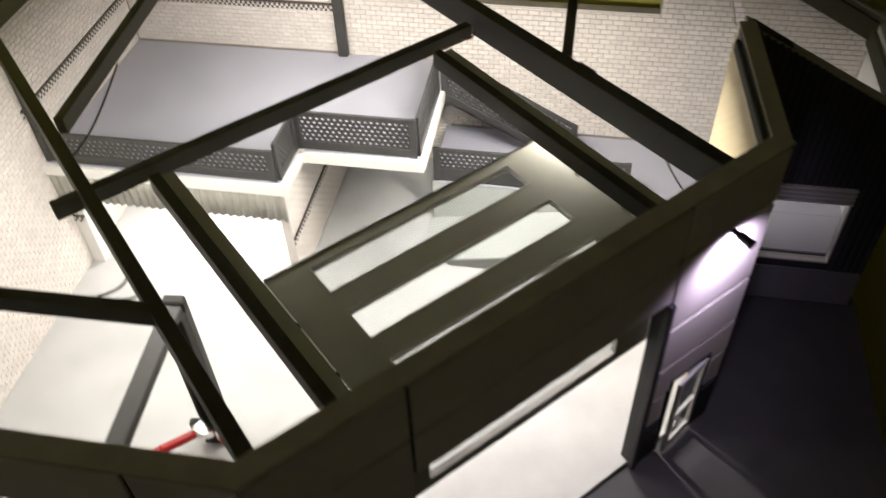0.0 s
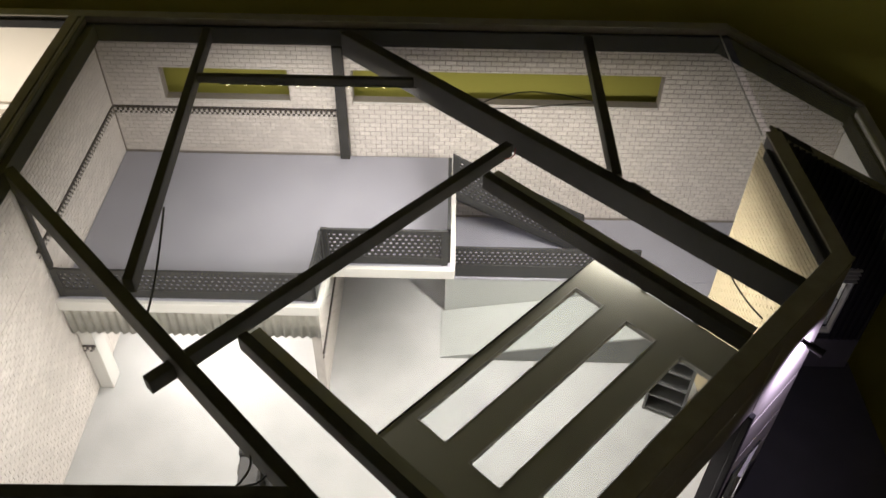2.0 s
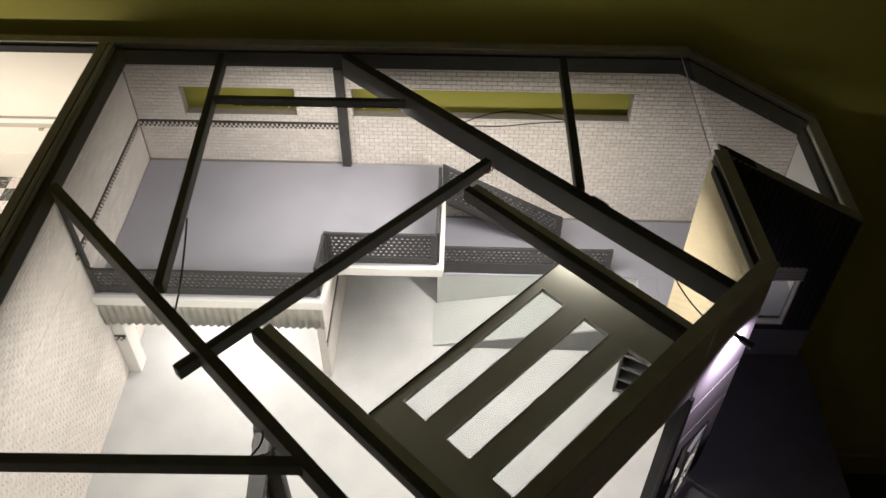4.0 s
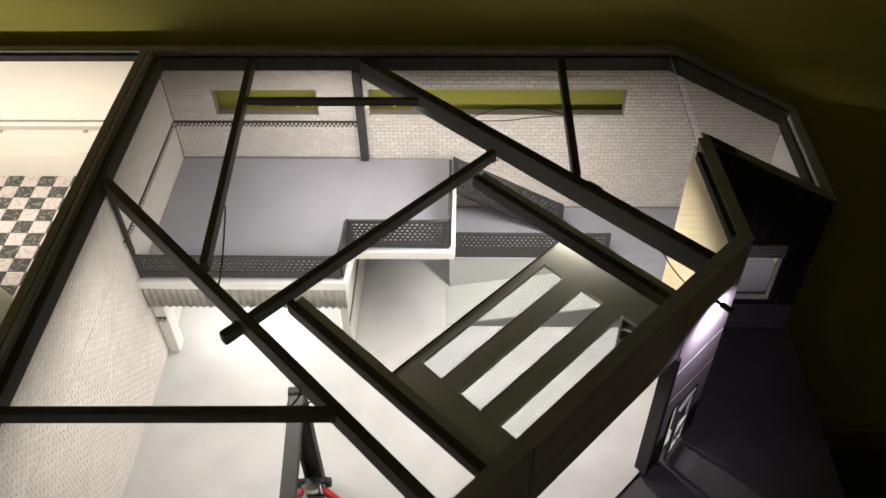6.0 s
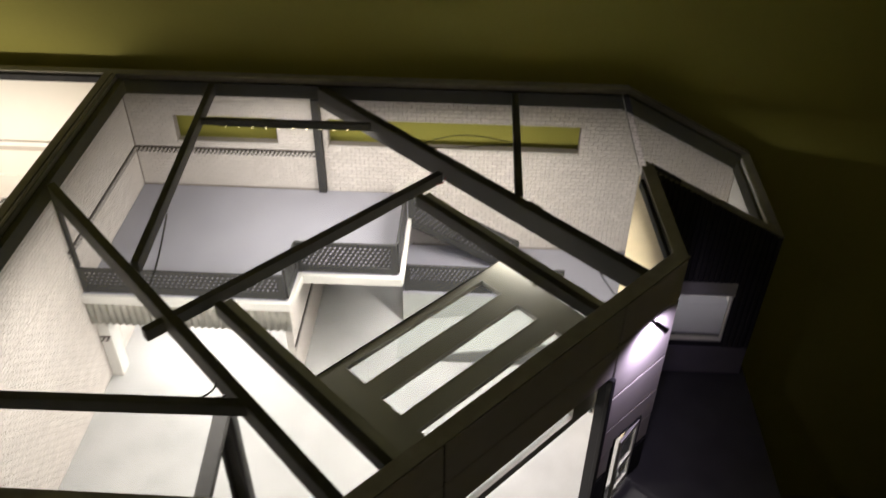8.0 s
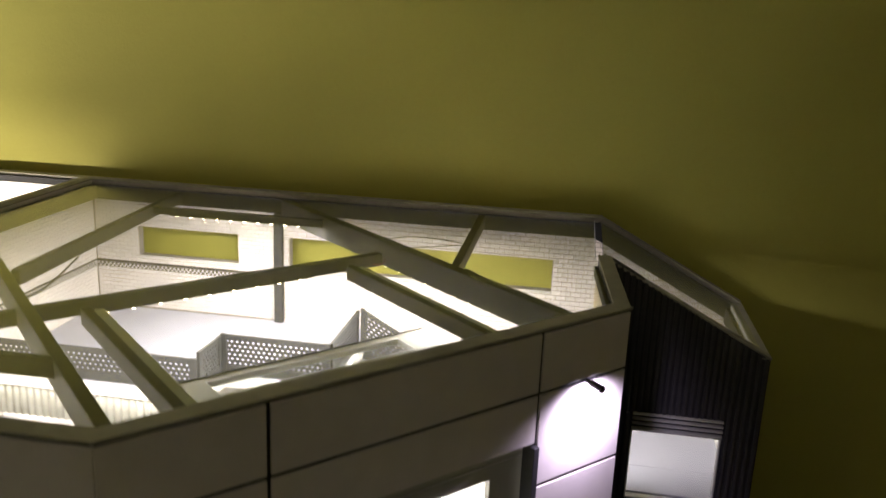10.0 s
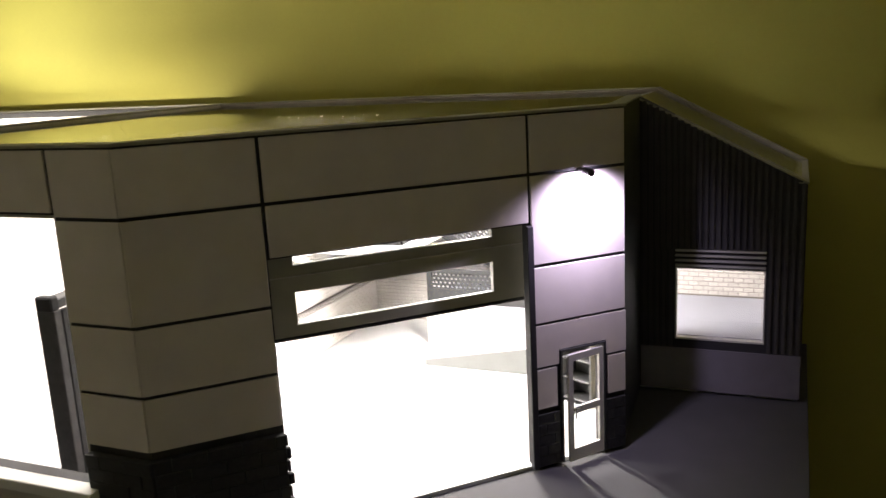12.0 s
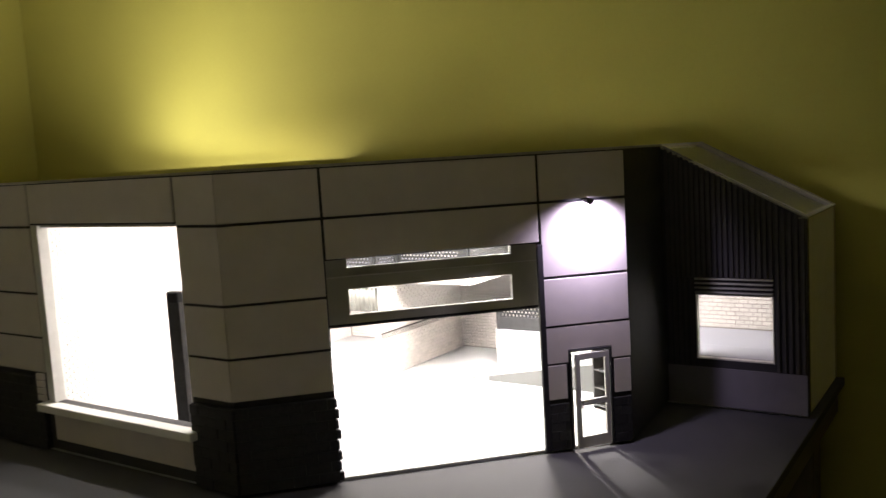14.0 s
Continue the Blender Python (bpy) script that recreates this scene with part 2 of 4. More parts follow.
def wall_bm(length, z0, z1, y0, y1, holes=(), top=None, s0=0.0):
    """A wall of real thickness with openings (s0, s1, z0, z1) cut through it; top(s) may slope its upper edge."""
    ss = sorted({s0, length, *(v for h in holes for v in h[:2])})
    zs = sorted({z0, z1, *(v for h in holes for v in h[2:])})
    solid = {}
    for i in range(len(ss) - 1):
        for k in range(len(zs) - 1):
            ms, mz = (ss[i] + ss[i + 1]) / 2, (zs[k] + zs[k + 1]) / 2
            solid[i, k] = not any(h[0] < ms < h[1] and h[2] < mz < h[3] for h in holes)
    bm, verts = bmesh.new(), {}

    def v(i, k, y):
        if (i, k, y) not in verts:
            z = top(ss[i]) if top and k == len(zs) - 1 else zs[k]
            verts[i, k, y] = bm.verts.new((ss[i], y, z))
        return verts[i, k, y]

    for (i, k), full in solid.items():
        if not full:
            continue
        bm.faces.new([v(i, k, y0), v(i + 1, k, y0), v(i + 1, k + 1, y0), v(i, k + 1, y0)])
        bm.faces.new([v(i, k + 1, y1), v(i + 1, k + 1, y1), v(i + 1, k, y1), v(i, k, y1)])
        for di, dk, a, b in ((-1, 0, (i, k), (i, k + 1)), (1, 0, (i + 1, k + 1), (i + 1, k)), (0, -1, (i + 1, k), (i, k)), (0, 1, (i, k + 1), (i + 1, k + 1))):
            if not solid.get((i + di, k + dk), False):
                bm.faces.new([v(*a, y0), v(*b, y0), v(*b, y1), v(*a, y1)])
    bmesh.ops.recalc_face_normals(bm, faces=bm.faces)
    return bm


def wall(name, a, b, mat, label, holes=(), z0=0.0, z1=H, y0=0.0, y1=T, top=None):
    m = frame_of(a, b)
    length = (Vector(b) - Vector(a)).length
    bm = wall_bm(length, z0, z1, y0, y1, holes, top)
    bmesh.ops.transform(bm, matrix=m, verts=bm.verts)
    ob = part(name, bm, mat)
    tagged(ob, label, "wall", kind="structure")
    return ob, m, length


BRICKS_LATER = []


def brick_mesh(w, h, d, b=0.0003):
    """One brick, its face towards -y, with a chamfered rim."""
    x, z = w / 2, h / 2
    vs = [(-x, 0, -z), (x, 0, -z), (x, 0, z), (-x, 0, z)]
    vs += [(-x, -d + b, -z), (x, -d + b, -z), (x, -d + b, z), (-x, -d + b, z)]
    vs += [(-x + b, -d, -z + b), (x - b, -d, -z + b), (x - b, -d, z - b), (-x + b, -d, z - b)]
    fs = [(8, 9, 10, 11)]
    for i in range(4):
        j = (i + 1) % 4
        fs += [(i, j, j + 4, i + 4), (i + 4, j + 4, j + 8, i + 8)]
    return vs, fs


def brick_field(parent, m, s0, s1, z0, z1, bw, bh, gap, mat, holes=(), depth=0.0007, pieces=0, near=None, top=None, name="brick", rough=0.0):
    """Running-bond bricks on the -y side of the frame m; the nearest ones are objects of their own, the rest one mesh."""
    rnd = random.Random(hash((round(s0, 3), round(z0, 3), round(bw, 4))) % 1000)
    rows = int((z1 - z0) / bh + 0.5)
    spots = []
    for r in range(rows):
        za, zb = z0 + r * bh, min(z1, z0 + (r + 1) * bh)
        s = s0 - (bw / 2 if r % 2 else 0)
        while s < s1 - 1e-6:
            a, b = max(s, s0), min(s + bw, s1)
            s += bw
            if b - a < bw * 0.2:
                continue
            if top and zb > top((a + b) / 2):
                continue
            cut = [(a, b, za, zb)]
            for h in holes:
                left = []
                for p, q, c, d in cut:
                    if p >= h[1] or q <= h[0] or c >= h[3] or d <= h[2]:
                        left.append((p, q, c, d))
                        continue
                    left += [(p, q, c, h[2])] if c < h[2] else []
                    left += [(p, q, h[3], d)] if d > h[3] else []
                    left += [(p, h[0], max(c, h[2]), min(d, h[3]))] if p < h[0] else []
                    left += [(h[1], q, max(c, h[2]), min(d, h[3]))] if q > h[1] else []
                cut = left
            spots += [s4 for s4 in cut if s4[1] - s4[0] > gap * 2 and s4[3] - s4[2] > gap * 2]
    spots.sort(key=lambda q: (q[0] - near[0]) ** 2 + (q[2] - near[1]) ** 2 if near else 0)
    shared = {}
    for a, b, za, zb in spots[:pieces]:
        key = (round(b - a, 4), round(zb - za, 4), rnd.randint(0, 2) if rough else 0)
        if key not in shared:
            vs, fs = brick_mesh(key[0] - gap, key[1] - gap, depth + rough * key[2] / 2)
            me = bpy.data.meshes.new(name)
            me.from_pydata(vs, [], fs)
            me.materials.append(mat)
            shared[key] = me
        ob = new(name, shared[key])
        ob.parent = parent
        ob.matrix_parent_inverse = parent.matrix_world.inverted()
        ob.matrix_basis = m @ Matrix.Translation(((a + b) / 2, 0, (za + zb) / 2))
    allv, allf = [], []
    for a, b, za, zb in spots[pieces:]:
        vs, fs = brick_mesh(b - a - gap, zb - za - gap, depth + rough * rnd.random())
        base = len(allv)
        cx, cz = (a + b) / 2, (za + zb) / 2
        allv += [m @ Vector((x + cx, y, z + cz)) for x, y, z in vs]
        allf += [tuple(i + base for i in f) for f in fs]
    if allf:
        me = bpy.data.meshes.new(name + "_courses")
        me.from_pydata(allv, [], allf)
        me.materials.append(mat)
        ob = new(name + "_courses", me)
        ob.parent = parent
        ob.matrix_parent_inverse = parent.matrix_world.inverted()
        ob["kind"] = "stuff"


def wire(name, points, mat, r=0.0005, parent=None):
    cu = bpy.data.curves.new(name, "CURVE")
    cu.dimensions, cu.bevel_depth, cu.bevel_resolution = "3D", r, 1
    sp = cu.splines.new("NURBS")
    sp.points.add(len(points) - 1)
    for p, q in zip(sp.points, points):
        p.co = (*q, 1)
    sp.use_endpoint_u, sp.order_u = True, 3
    cu.materials.append(mat)
    ob = new(name, cu)
    if parent is not None:
        ob.parent = parent
        ob.matrix_parent_inverse = parent.matrix_world.inverted()
    return ob

# ---- the room ----
P1, P4, P5, P6 = (0.560, -0.010), (0.566, -0.159), (0.5755, -0.2888), (0.3288, -0.5472)
RX, EAVE = 0.706, 0.193
ROOM_Y, ROOM_L, ROOM_R, ROOM_F, ROOM_Z, ROOM_T = 0.017, -0.86, 1.5, -1.3, -0.52, 1.4

tagged(box_part("wall_north", (ROOM_L - 0.1, ROOM_R + 0.1, ROOM_Y, ROOM_Y + 0.1, ROOM_Z, ROOM_T), M_ROOM, bevel=0), "matt yellow-green painted room wall behind the model", "wall", kind="structure")
tagged(box_part("wall_west", (ROOM_L - 0.1, ROOM_L, ROOM_F, ROOM_Y, ROOM_Z, ROOM_T), M_ROOM, bevel=0), "matt yellow-green painted side wall of the room", "wall", kind="structure")
tagged(box_part("wall_east", (ROOM_R, ROOM_R + 0.1, ROOM_F, ROOM_Y, ROOM_Z, ROOM_T), M_ROOM, bevel=0), "matt yellow-green painted side wall of the room", "wall", kind="structure")
# unseen south wall and ceiling, white and close so they bounce light forward
tagged(box_part("wall_south", (ROOM_L - 0.1, ROOM_R + 0.1, ROOM_F - 0.1, ROOM_F, ROOM_Z, ROOM_T), M_BOUNCE, bevel=0), "plain unseen white wall added to bounce light onto the model front", "wall", kind="structure")
tagged(box_part("ceiling", (ROOM_L - 0.1, ROOM_R + 0.1, ROOM_F - 0.1, ROOM_Y + 0.1, ROOM_T, ROOM_T + 0.1), M_BOUNCE, bevel=0), "plain unseen white room ceiling set low to bounce light", "ceiling", kind="structure")
tagged(box_part("floor", (ROOM_L - 0.1, ROOM_R + 0.1, ROOM_F - 0.1, ROOM_Y + 0.1, ROOM_Z - 0.1, ROOM_Z), M_CARPET, bevel=0), "dark carpeted room floor", "floor", kind="structure")
tagged(box_part("baseboard", (ROOM_L, ROOM_R, ROOM_Y - 0.014, ROOM_Y - 0.001, ROOM_Z, ROOM_Z + 0.055), M_SKIRT, bevel=0.003), "wooden skirting board along the room wall", "baseboard", kind="structure")

# table that carries the model
table = thing("table", "dark wooden table under the scale model", "table", (0.1, -0.3, ROOM_Z))
box_part("tabletop", (-0.70, 0.706, -0.72, 0.008, -0.045, -0.0125), M_TABLE, table, bevel=0.002)
for x, y in ((-0.66, -0.67), (0.67, -0.67), (-0.66, -0.03), (0.67, -0.03)):
    box_part("leg", (x - 0.02, x + 0.02, y - 0.02, y + 0.02, ROOM_Z, -0.045), M_TABLE, table, bevel=0.002)

# ---- the model's ground ----
ground = tagged(box_part("ground", (-0.69, 0.713, -0.75, 0.009, -0.012, -0.003), M_ASPH, bevel=0.0006), "dark grey model forecourt base board", "ground", kind="structure")
bm = bmesh.new()
vs = [bm.verts.new((x, y, 0.0)) for x, y in ((0.0, -0.546), (0.327, -0.5445), (0.573, -0.2875), (0.563, -0.156), (0.704, -0.156), (0.704, -0.003), (0.0, -0.003))]
f = bm.faces.new(vs)
ext = bmesh.ops.extrude_face_region(bm, geom=[f])
bmesh.ops.translate(bm, vec=(0, 0, -0.0029), verts=[g for g in ext["geom"] if isinstance(g, bmesh.types.BMVert)])
bmesh.ops.recalc_face_normals(bm, faces=bm.faces)
tagged(part("garage_floor", bm, M_CONC), "pale grey smooth concrete garage floor", "floor", kind="structure")
FM = frame_of(P6, P5)
LF = (Vector(P5) - Vector(P6)).length

# ---- outer walls ----
W1, W2 = (0.057, 0.173, 0.189, 0.222), (0.232, 0.5155, 0.189, 0.223)
OFF = 0.68
back, BM_, LB = wall("wall_back", (-OFF, -0.010), P1, M_GROUT, "white brick back wall of the model garage with two long window holes", holes=[(a + OFF, b + OFF, c, d) for a, b, c, d in (W1, W2)])
bay_back, BB, LBB = wall("wall_bay_back", P1, (RX, -0.010), M_GROUT, "white brick back wall of the side bay under a sloping top", top=lambda s: H - (H - EAVE) * s / (RX - P1[0]))
bay_side, BS, LBS = wall("wall_bay_side", (RX, P4[1] + T), (RX, -0.0102), M_WHITE, "low white end wall of the side bay", z1=EAVE)
WIN = (0.032, 0.109, 0.049, 0.117)
LW = RX - P4[0]
bay_front, BF, _ = wall("wall_bay_front", P4, (RX, P4[1]), M_DARK, "dark front wall of the side bay with a square window", holes=[WIN], top=lambda s: H - (H - EAVE) * s / LW)
recess, RM, LR = wall("wall_recess", P5, P4, M_DARK, "dark plain outer wall beside the small door", y0=0.0, y1=T)
GO, SD = (LF - 0.273, LF - 0.0825, -0.001, 0.191), (LF - 0.0585, LF - 0.0205, -0.001, 0.090)
facade, _, _ = wall("wall_facade", P6, P5, M_DARK, "front wall with the garage door opening and a small door", holes=[GO, SD])
FR0 = -0.68
SW = (0.060 - FR0, 0.278 - FR0, 0.050, 0.229)
front, FW, LFW = wall("wall_front", (FR0, P6[1]), P6, M_DARK, "front wall with a large display window", holes=[SW])
part_wall, PM, LP = wall("wall_partition", (0.004, P6[1] + T), (0.004, -0.0102), M_GROUT_PALE, "tiled partition wall between garage and showroom", y0=0.0, y1=0.013)
left_wall, _, _ = wall("wall_west_end", (-0.56, P6[1] + T), (-0.56, -0.0102), M_SHOW, "warm white end wall of the showroom", y0=0.0, y1=0.012)

# wall tops: bare board edges
bm = bmesh.new()
for a, b, y0, y1 in (((-OFF, -0.010), P1, -0.0004, T + 0.0004), (P6, P5, -0.0022, T + 0.0008), ((FR0, P6[1]), P6, -0.0022, T + 0.0008), (P5, P4, -0.001, T + 0.0006), ((0.004, P6[1] + T), (0.004, -0.0102), 0.0050, 0.0135), ((0.004, P6[1] + T), (0.004, -0.0102), -0.0005, 0.0022)):
    box(bm, -0.002, (Vector(b) - Vector(a)).length + 0.002, y0, y1, H + 0.0002, H + 0.0022 + 0.00012 * b[0], m=frame_of(a, b), bevel=0.0003)
for y0, y1 in ((-0.010, 0.0), (P4[1] - 0.0008, P4[1] + T)):
    L = RX - P1[0]
    slope = math.atan2(H - EAVE, L)
    box(bm, 0, math.hypot(L, H - EAVE), 0, y1 - y0, 0.0002, 0.0022, m=pose(P1[0], y0, H, 0, math.degrees(slope), 0), bevel=0.0003)
box(bm, RX - T, RX + 0.0008, P4[1], -0.0005, EAVE + 0.0002, EAVE + 0.0022, bevel=0.0003)
for p, tip in ((P5, ((0.0016, -0.0016), (-0.0085, 0.0085), (-0.0115, 0.002))), (P6, ((0.001, -0.0024), (-0.009, 0.009), (-0.0005, 0.0112)))):
    base = [bm.verts.new((p[0] + x, p[1] + y, z)) for z in (H, H + 0.0019) for x, y in tip]
    bm.faces.new(base[3:])
    bm.faces.new(base[:3])
    for k in range(3):
        q = (k + 1) % 3
        bm.faces.new((base[k], base[q], base[q + 3], base[k + 3]))
tagged(part("trim_wall_tops", bm, M_BOARD), "olive grey bare board edges along the wall tops", "trim", kind="structure")

# dark ledger strips inside the wall tops
bm = bmesh.new()
box(bm, 0.0126, P1[0], -0.0150, -0.0112, 0.2505, 0.2665, bevel=0.0003)
box(bm, 0.0052, 0.0125, P6[1] + T, -0.0112, 0.251, 0.2665, bevel=0.0003)
box(bm, 0, math.hypot(L, H - EAVE) - 0.006, -0.0052, -0.0006, -0.019, -0.0025, m=pose(P1[0], -0.0108, H, 0, math.degrees(slope), 0), bevel=0.0003)
box(bm, RX - T - 0.0045, RX - T - 0.0008, P4[1] + T, -0.0115, EAVE - 0.0195, EAVE - 0.003, bevel=0.0003)
box(bm, 0.004, LR - 0.012, T + 0.0008, T + 0.0040, 0.2580, 0.2665, m=RM, bevel=0.0003)
box(bm, -0.66, -0.0105, -0.0150, -0.0112, 0.262, 0.2695, bevel=0.0003)
tagged(part("trim_ledger", bm, M_BAND), "charcoal painted strips lining the inner wall tops", "trim", kind="structure")

# ---- garage interior finish ----
post_x = 0.2165
box_part("pilaster", (post_x, post_x + 0.009, -0.0175, -0.0112, 0.1255, 0.2500), M_BLACK, back, "black vertical strip")
box_part("window_reveal", (W1[0], W1[1], -0.0104, -0.0002, W1[2] - 0.0012, W1[2] - 0.0001), M_WHITE, back)
box_part("window_reveal", (W2[0], W2[1], -0.0104, -0.0002, W2[2] - 0.0012, W2[2] - 0.0001), M_WHITE, back)

# two-row chequered mosaic band
def chequer(name, m, s0, s1, z, size, parent, rows=2):
    allv, allf, mats = [], [], []
    n = int((s1 - s0) / size)
    for r in range(rows):
        for i in range(n):
            a, c = s0 + i * size, z + r * size
            base = len(allv)
            for x, zz in ((a, c), (a + size, c), (a + size, c + size), (a, c + size)):
                allv.append(m @ Vector((x, -0.0012, zz)))
                allv.append(m @ Vector((x, 0.0002, zz)))
            allf += [(base, base + 2, base + 4, base + 6), (base, base + 1, base + 3, base + 2), (base + 4, base + 5, base + 7, base + 6)]
            mats += [(r + i) % 2] * 3
    for za, zb in ((z + rows * size + 0.0012, z + rows * size + 0.0028),):
        base = len(allv)
        for x, zz in ((s0, za), (s1, za), (s1, zb), (s0, zb)):
            allv.append(m @ Vector((x, -0.0013, zz)))
            allv.append(m @ Vector((x, 0.0002, zz)))
        allf += [(base, base + 2, base + 4, base + 6), (base, base + 1, base + 3, base + 2), (base + 4, base + 5, base + 7, base + 6)]
        mats += [0] * 3
    me = bpy.data.meshes.new(name)
    me.from_pydata(allv, [], allf)
    me.materials.append(M_CHECK_D)
    me.materials.append(M_CHECK_L)
    me.polygons.foreach_set("material_index", mats)
    ob = new(name, me)
    ob.parent = parent
    ob.matrix_parent_inverse = parent.matrix_world.inverted()
    ob["label"] = "black and white chequered mosaic band"
    ob["kind"] = "stuff"


CH = 0.0024
MZ = 0.127  # mezzanine deck
chequer("mosaic_band", BM_, OFF + 0.0055, OFF + post_x - 0.0005, 0.1725, CH, back)
chequer("mosaic_band", PM, LP - 0.198, LP - 0.002, 0.1725, CH, part_wall)

# ---- mezzanine ----
MY1, MY2, MX1, MX2 = -0.208, -0.163, 0.216, 0.325
mezz = thing("mezzanine", "blue-grey mezzanine deck with white edge and corrugated fascia", "mezzanine", (0.1, -0.1, 0.0))
bm = bmesh.new()
plan = [(0.0055, MY1), (MX1, MY1), (MX1 + 0.003, MY2), (MX2, MY2), (MX2, -0.0125), (0.0055, -0.0125)]
f = bm.faces.new([bm.verts.new((x, y, MZ)) for x, y in plan])
ext = bmesh.ops.extrude_face_region(bm, geom=[f])
bmesh.ops.translate(bm, vec=(0, 0, -0.006), verts=[g for g in ext["geom"] if isinstance(g, bmesh.types.BMVert)])
bmesh.ops.recalc_face_normals(bm, faces=bm.faces)
part("deck", bm, M_MEZZ, mezz)
for a, b in zip(plan[:5], plan[1:5]):
    bm = bmesh.new()
    box(bm, -0.001, (Vector(b) - Vector(a)).length + 0.0035, -0.0045, -0.0003, MZ - 0.010, MZ + 0.0006, m=frame_of(a, b), bevel=0.0004)
    part("edge_trim", bm, M_WHITE, mezz, "white edge trim")


def corrugated(name, m, s0, s1, z0, z1, pitch, amp, mat, parent, label=""):
    bm = bmesh.new()
    n = int((s1 - s0) / pitch * 8)
    rows = []
    for i in range(n + 1):
        s = s0 + (s1 - s0) * i / n
        y = -amp * (1 + math.sin(2 * math.pi * (s - s0) / pitch))
        rows.append((bm.verts.new((s, y, z0)), bm.verts.new((s, y, z1)), bm.verts.new((s, y + 0.0008, z0)), bm.verts.new((s, y + 0.0008, z1))))
    for p, q in zip(rows, rows[1:]):
        bm.faces.new((p[0], q[0], q[1], p[1]))
        bm.faces.new((p[3], q[3], q[2], p[2]))
        bm.faces.new((p[1], q[1], q[3], p[3]))
        bm.faces.new((p[2], q[2], q[0], p[0]))
    bmesh.ops.transform(bm, matrix=m, verts=bm.verts)
    bmesh.ops.recalc_face_normals(bm, faces=bm.faces)
    return part(name, bm, mat, parent, label, smooth=True)


corrugated("fascia", frame_of((0.0055, MY1 - 0.001), (MX1, MY1 - 0.001)), 0.0, MX1 - 0.004, 0.087, MZ - 0.0103, 0.0072, 0.0012, M_GALV, mezz, "galvanised corrugated fascia")
# supporting pier and wall under the deck
pier = thing("pier", "white tiled pier with chequered band under the mezzanine", "pier", (0.02, -0.2, 0))
box_part("shaft", (0.0055, 0.0175, -0.204, -0.186, 0.0005, 0.1208), M_WHITE, pier)
chequer("mosaic_band", frame_of((0.0055, -0.2042), (0.0175, -0.2042)), 0.0004, 0.0118, 0.055, CH, pier)
under = thing("support_wall", "white brick support wall with chequered band under the mezzanine", "wall", (0.21, -0.1, 0))
box_part("panel", (0.2075, 0.2150, -0.2035, -0.0130, 0.0005, 0.1166), M_GROUT_PALE, under)
UM = frame_of((0.2151, -0.2035), (0.2151, -0.0130))
chequer("mosaic_band", UM, 0.0006, 0.190, 0.0500, CH, under)


# perforated guard rails
def guard(name, m, s0, s1, z0, z1, label, shear=0.0, group="mezzanine guard rails", solid=0.0085):
    """A rail of flat strips round a perforated sheet; shear lowers it along its length."""
    rail = thing(name, label, "railing", m @ Vector((s0, 0, z0)), group)
    drop = Matrix.Identity(4)
    drop[2][0] = -shear
    mm = m @ Matrix.Translation((s0, 0, 0)) @ drop
    L = s1 - s0
    e = 0.0045
    for nm, dims in (("top_strip", (0, L, -0.0013, 0.0013, z1 - e, z1)), ("bottom_strip", (0, L, -0.0013, 0.0013, z0, z0 + solid)), ("end_post", (0, 0.006, -0.0016, 0.0016, z0 - 0.0005, z1 + 0.0003)), ("end_post", (L - 0.006, L, -0.0016, 0.0016, z0 - 0.0005, z1 + 0.0003))):
        bm = bmesh.new()
        box(bm, *dims, m=mm, bevel=0.0003)
        part(nm, bm, M_RAIL, rail)
    cw, ch = 0.0052, 0.0042
    za, zb = z0 + solid, z1 - e
    allv, allf = [], []
    rows = max(1, round((zb - za) / ch))
    ch = (zb - za) / rows
    for r in range(rows):
        s = 0.006 - (cw / 2 if r % 2 else 0)
        while s < L - 0.0065:
            a, b = max(s, 0.006), min(s + cw, L - 0.006)
            s += cw
            if b - a < 0.001:
                continue
            c, d = za + r * ch, za + (r + 1) * ch
            mx, mz, hw, hh = (a + b) / 2, (c + d) / 2, (b - a) * 0.31, ch * 0.31
            for y in (-0.0005, 0.0005):
                base = len(allv)
                allv += [mm @ Vector(q) for q in ((a, y, c), (b, y, c), (b, y, d), (a, y, d))]
                allv += [mm @ Vector((mx + hw * math.cos(math.pi / 3 * k), y, mz + hh * math.sin(math.pi / 3 * k))) for k in range(6)]
                A, B, C, D = base, base + 1, base + 2, base + 3
                h = [base + 4 + k for k in range(6)]
                allf += [(B, C, h[1], h[0]), (C, D, h[2], h[1]), (D, h[3], h[2]), (D, A, h[4], h[3]), (A, B, h[5], h[4]), (B, h[0], h[5])]
            n = len(allv)
            lo, hi = n - 16, n - 6
            for k in range(6):
                j = (k + 1) % 6
                allf.append((n - 20 + 4 + k, n - 20 + 4 + j, n - 6 + j, n - 6 + k))
    me = bpy.data.meshes.new("perforated_sheet")
    me.from_pydata(allv, [], allf)
    me.materials.append(M_RAIL)
    ob = new("perforated_sheet", me)
    ob.parent = rail
    ob.matrix_parent_inverse = rail.matrix_world.inverted()
    return rail


RT = 0.167
guard("guard_rail", frame_of((0.006, MY1 + 0.003), (MX1, MY1 + 0.003)), 0.0005, MX1 - 0.008, MZ + 0.001, RT - 0.008, "dark grey perforated steel guard rail on the mezzanine edge")
guard("guard_rail", frame_of((MX1 - 0.001, MY1 + 0.004), (MX1 + 0.001, MY2 + 0.003)), 0.0, 0.044, MZ + 0.001, RT - 0.002, "short dark perforated guard rail at the mezzanine step")
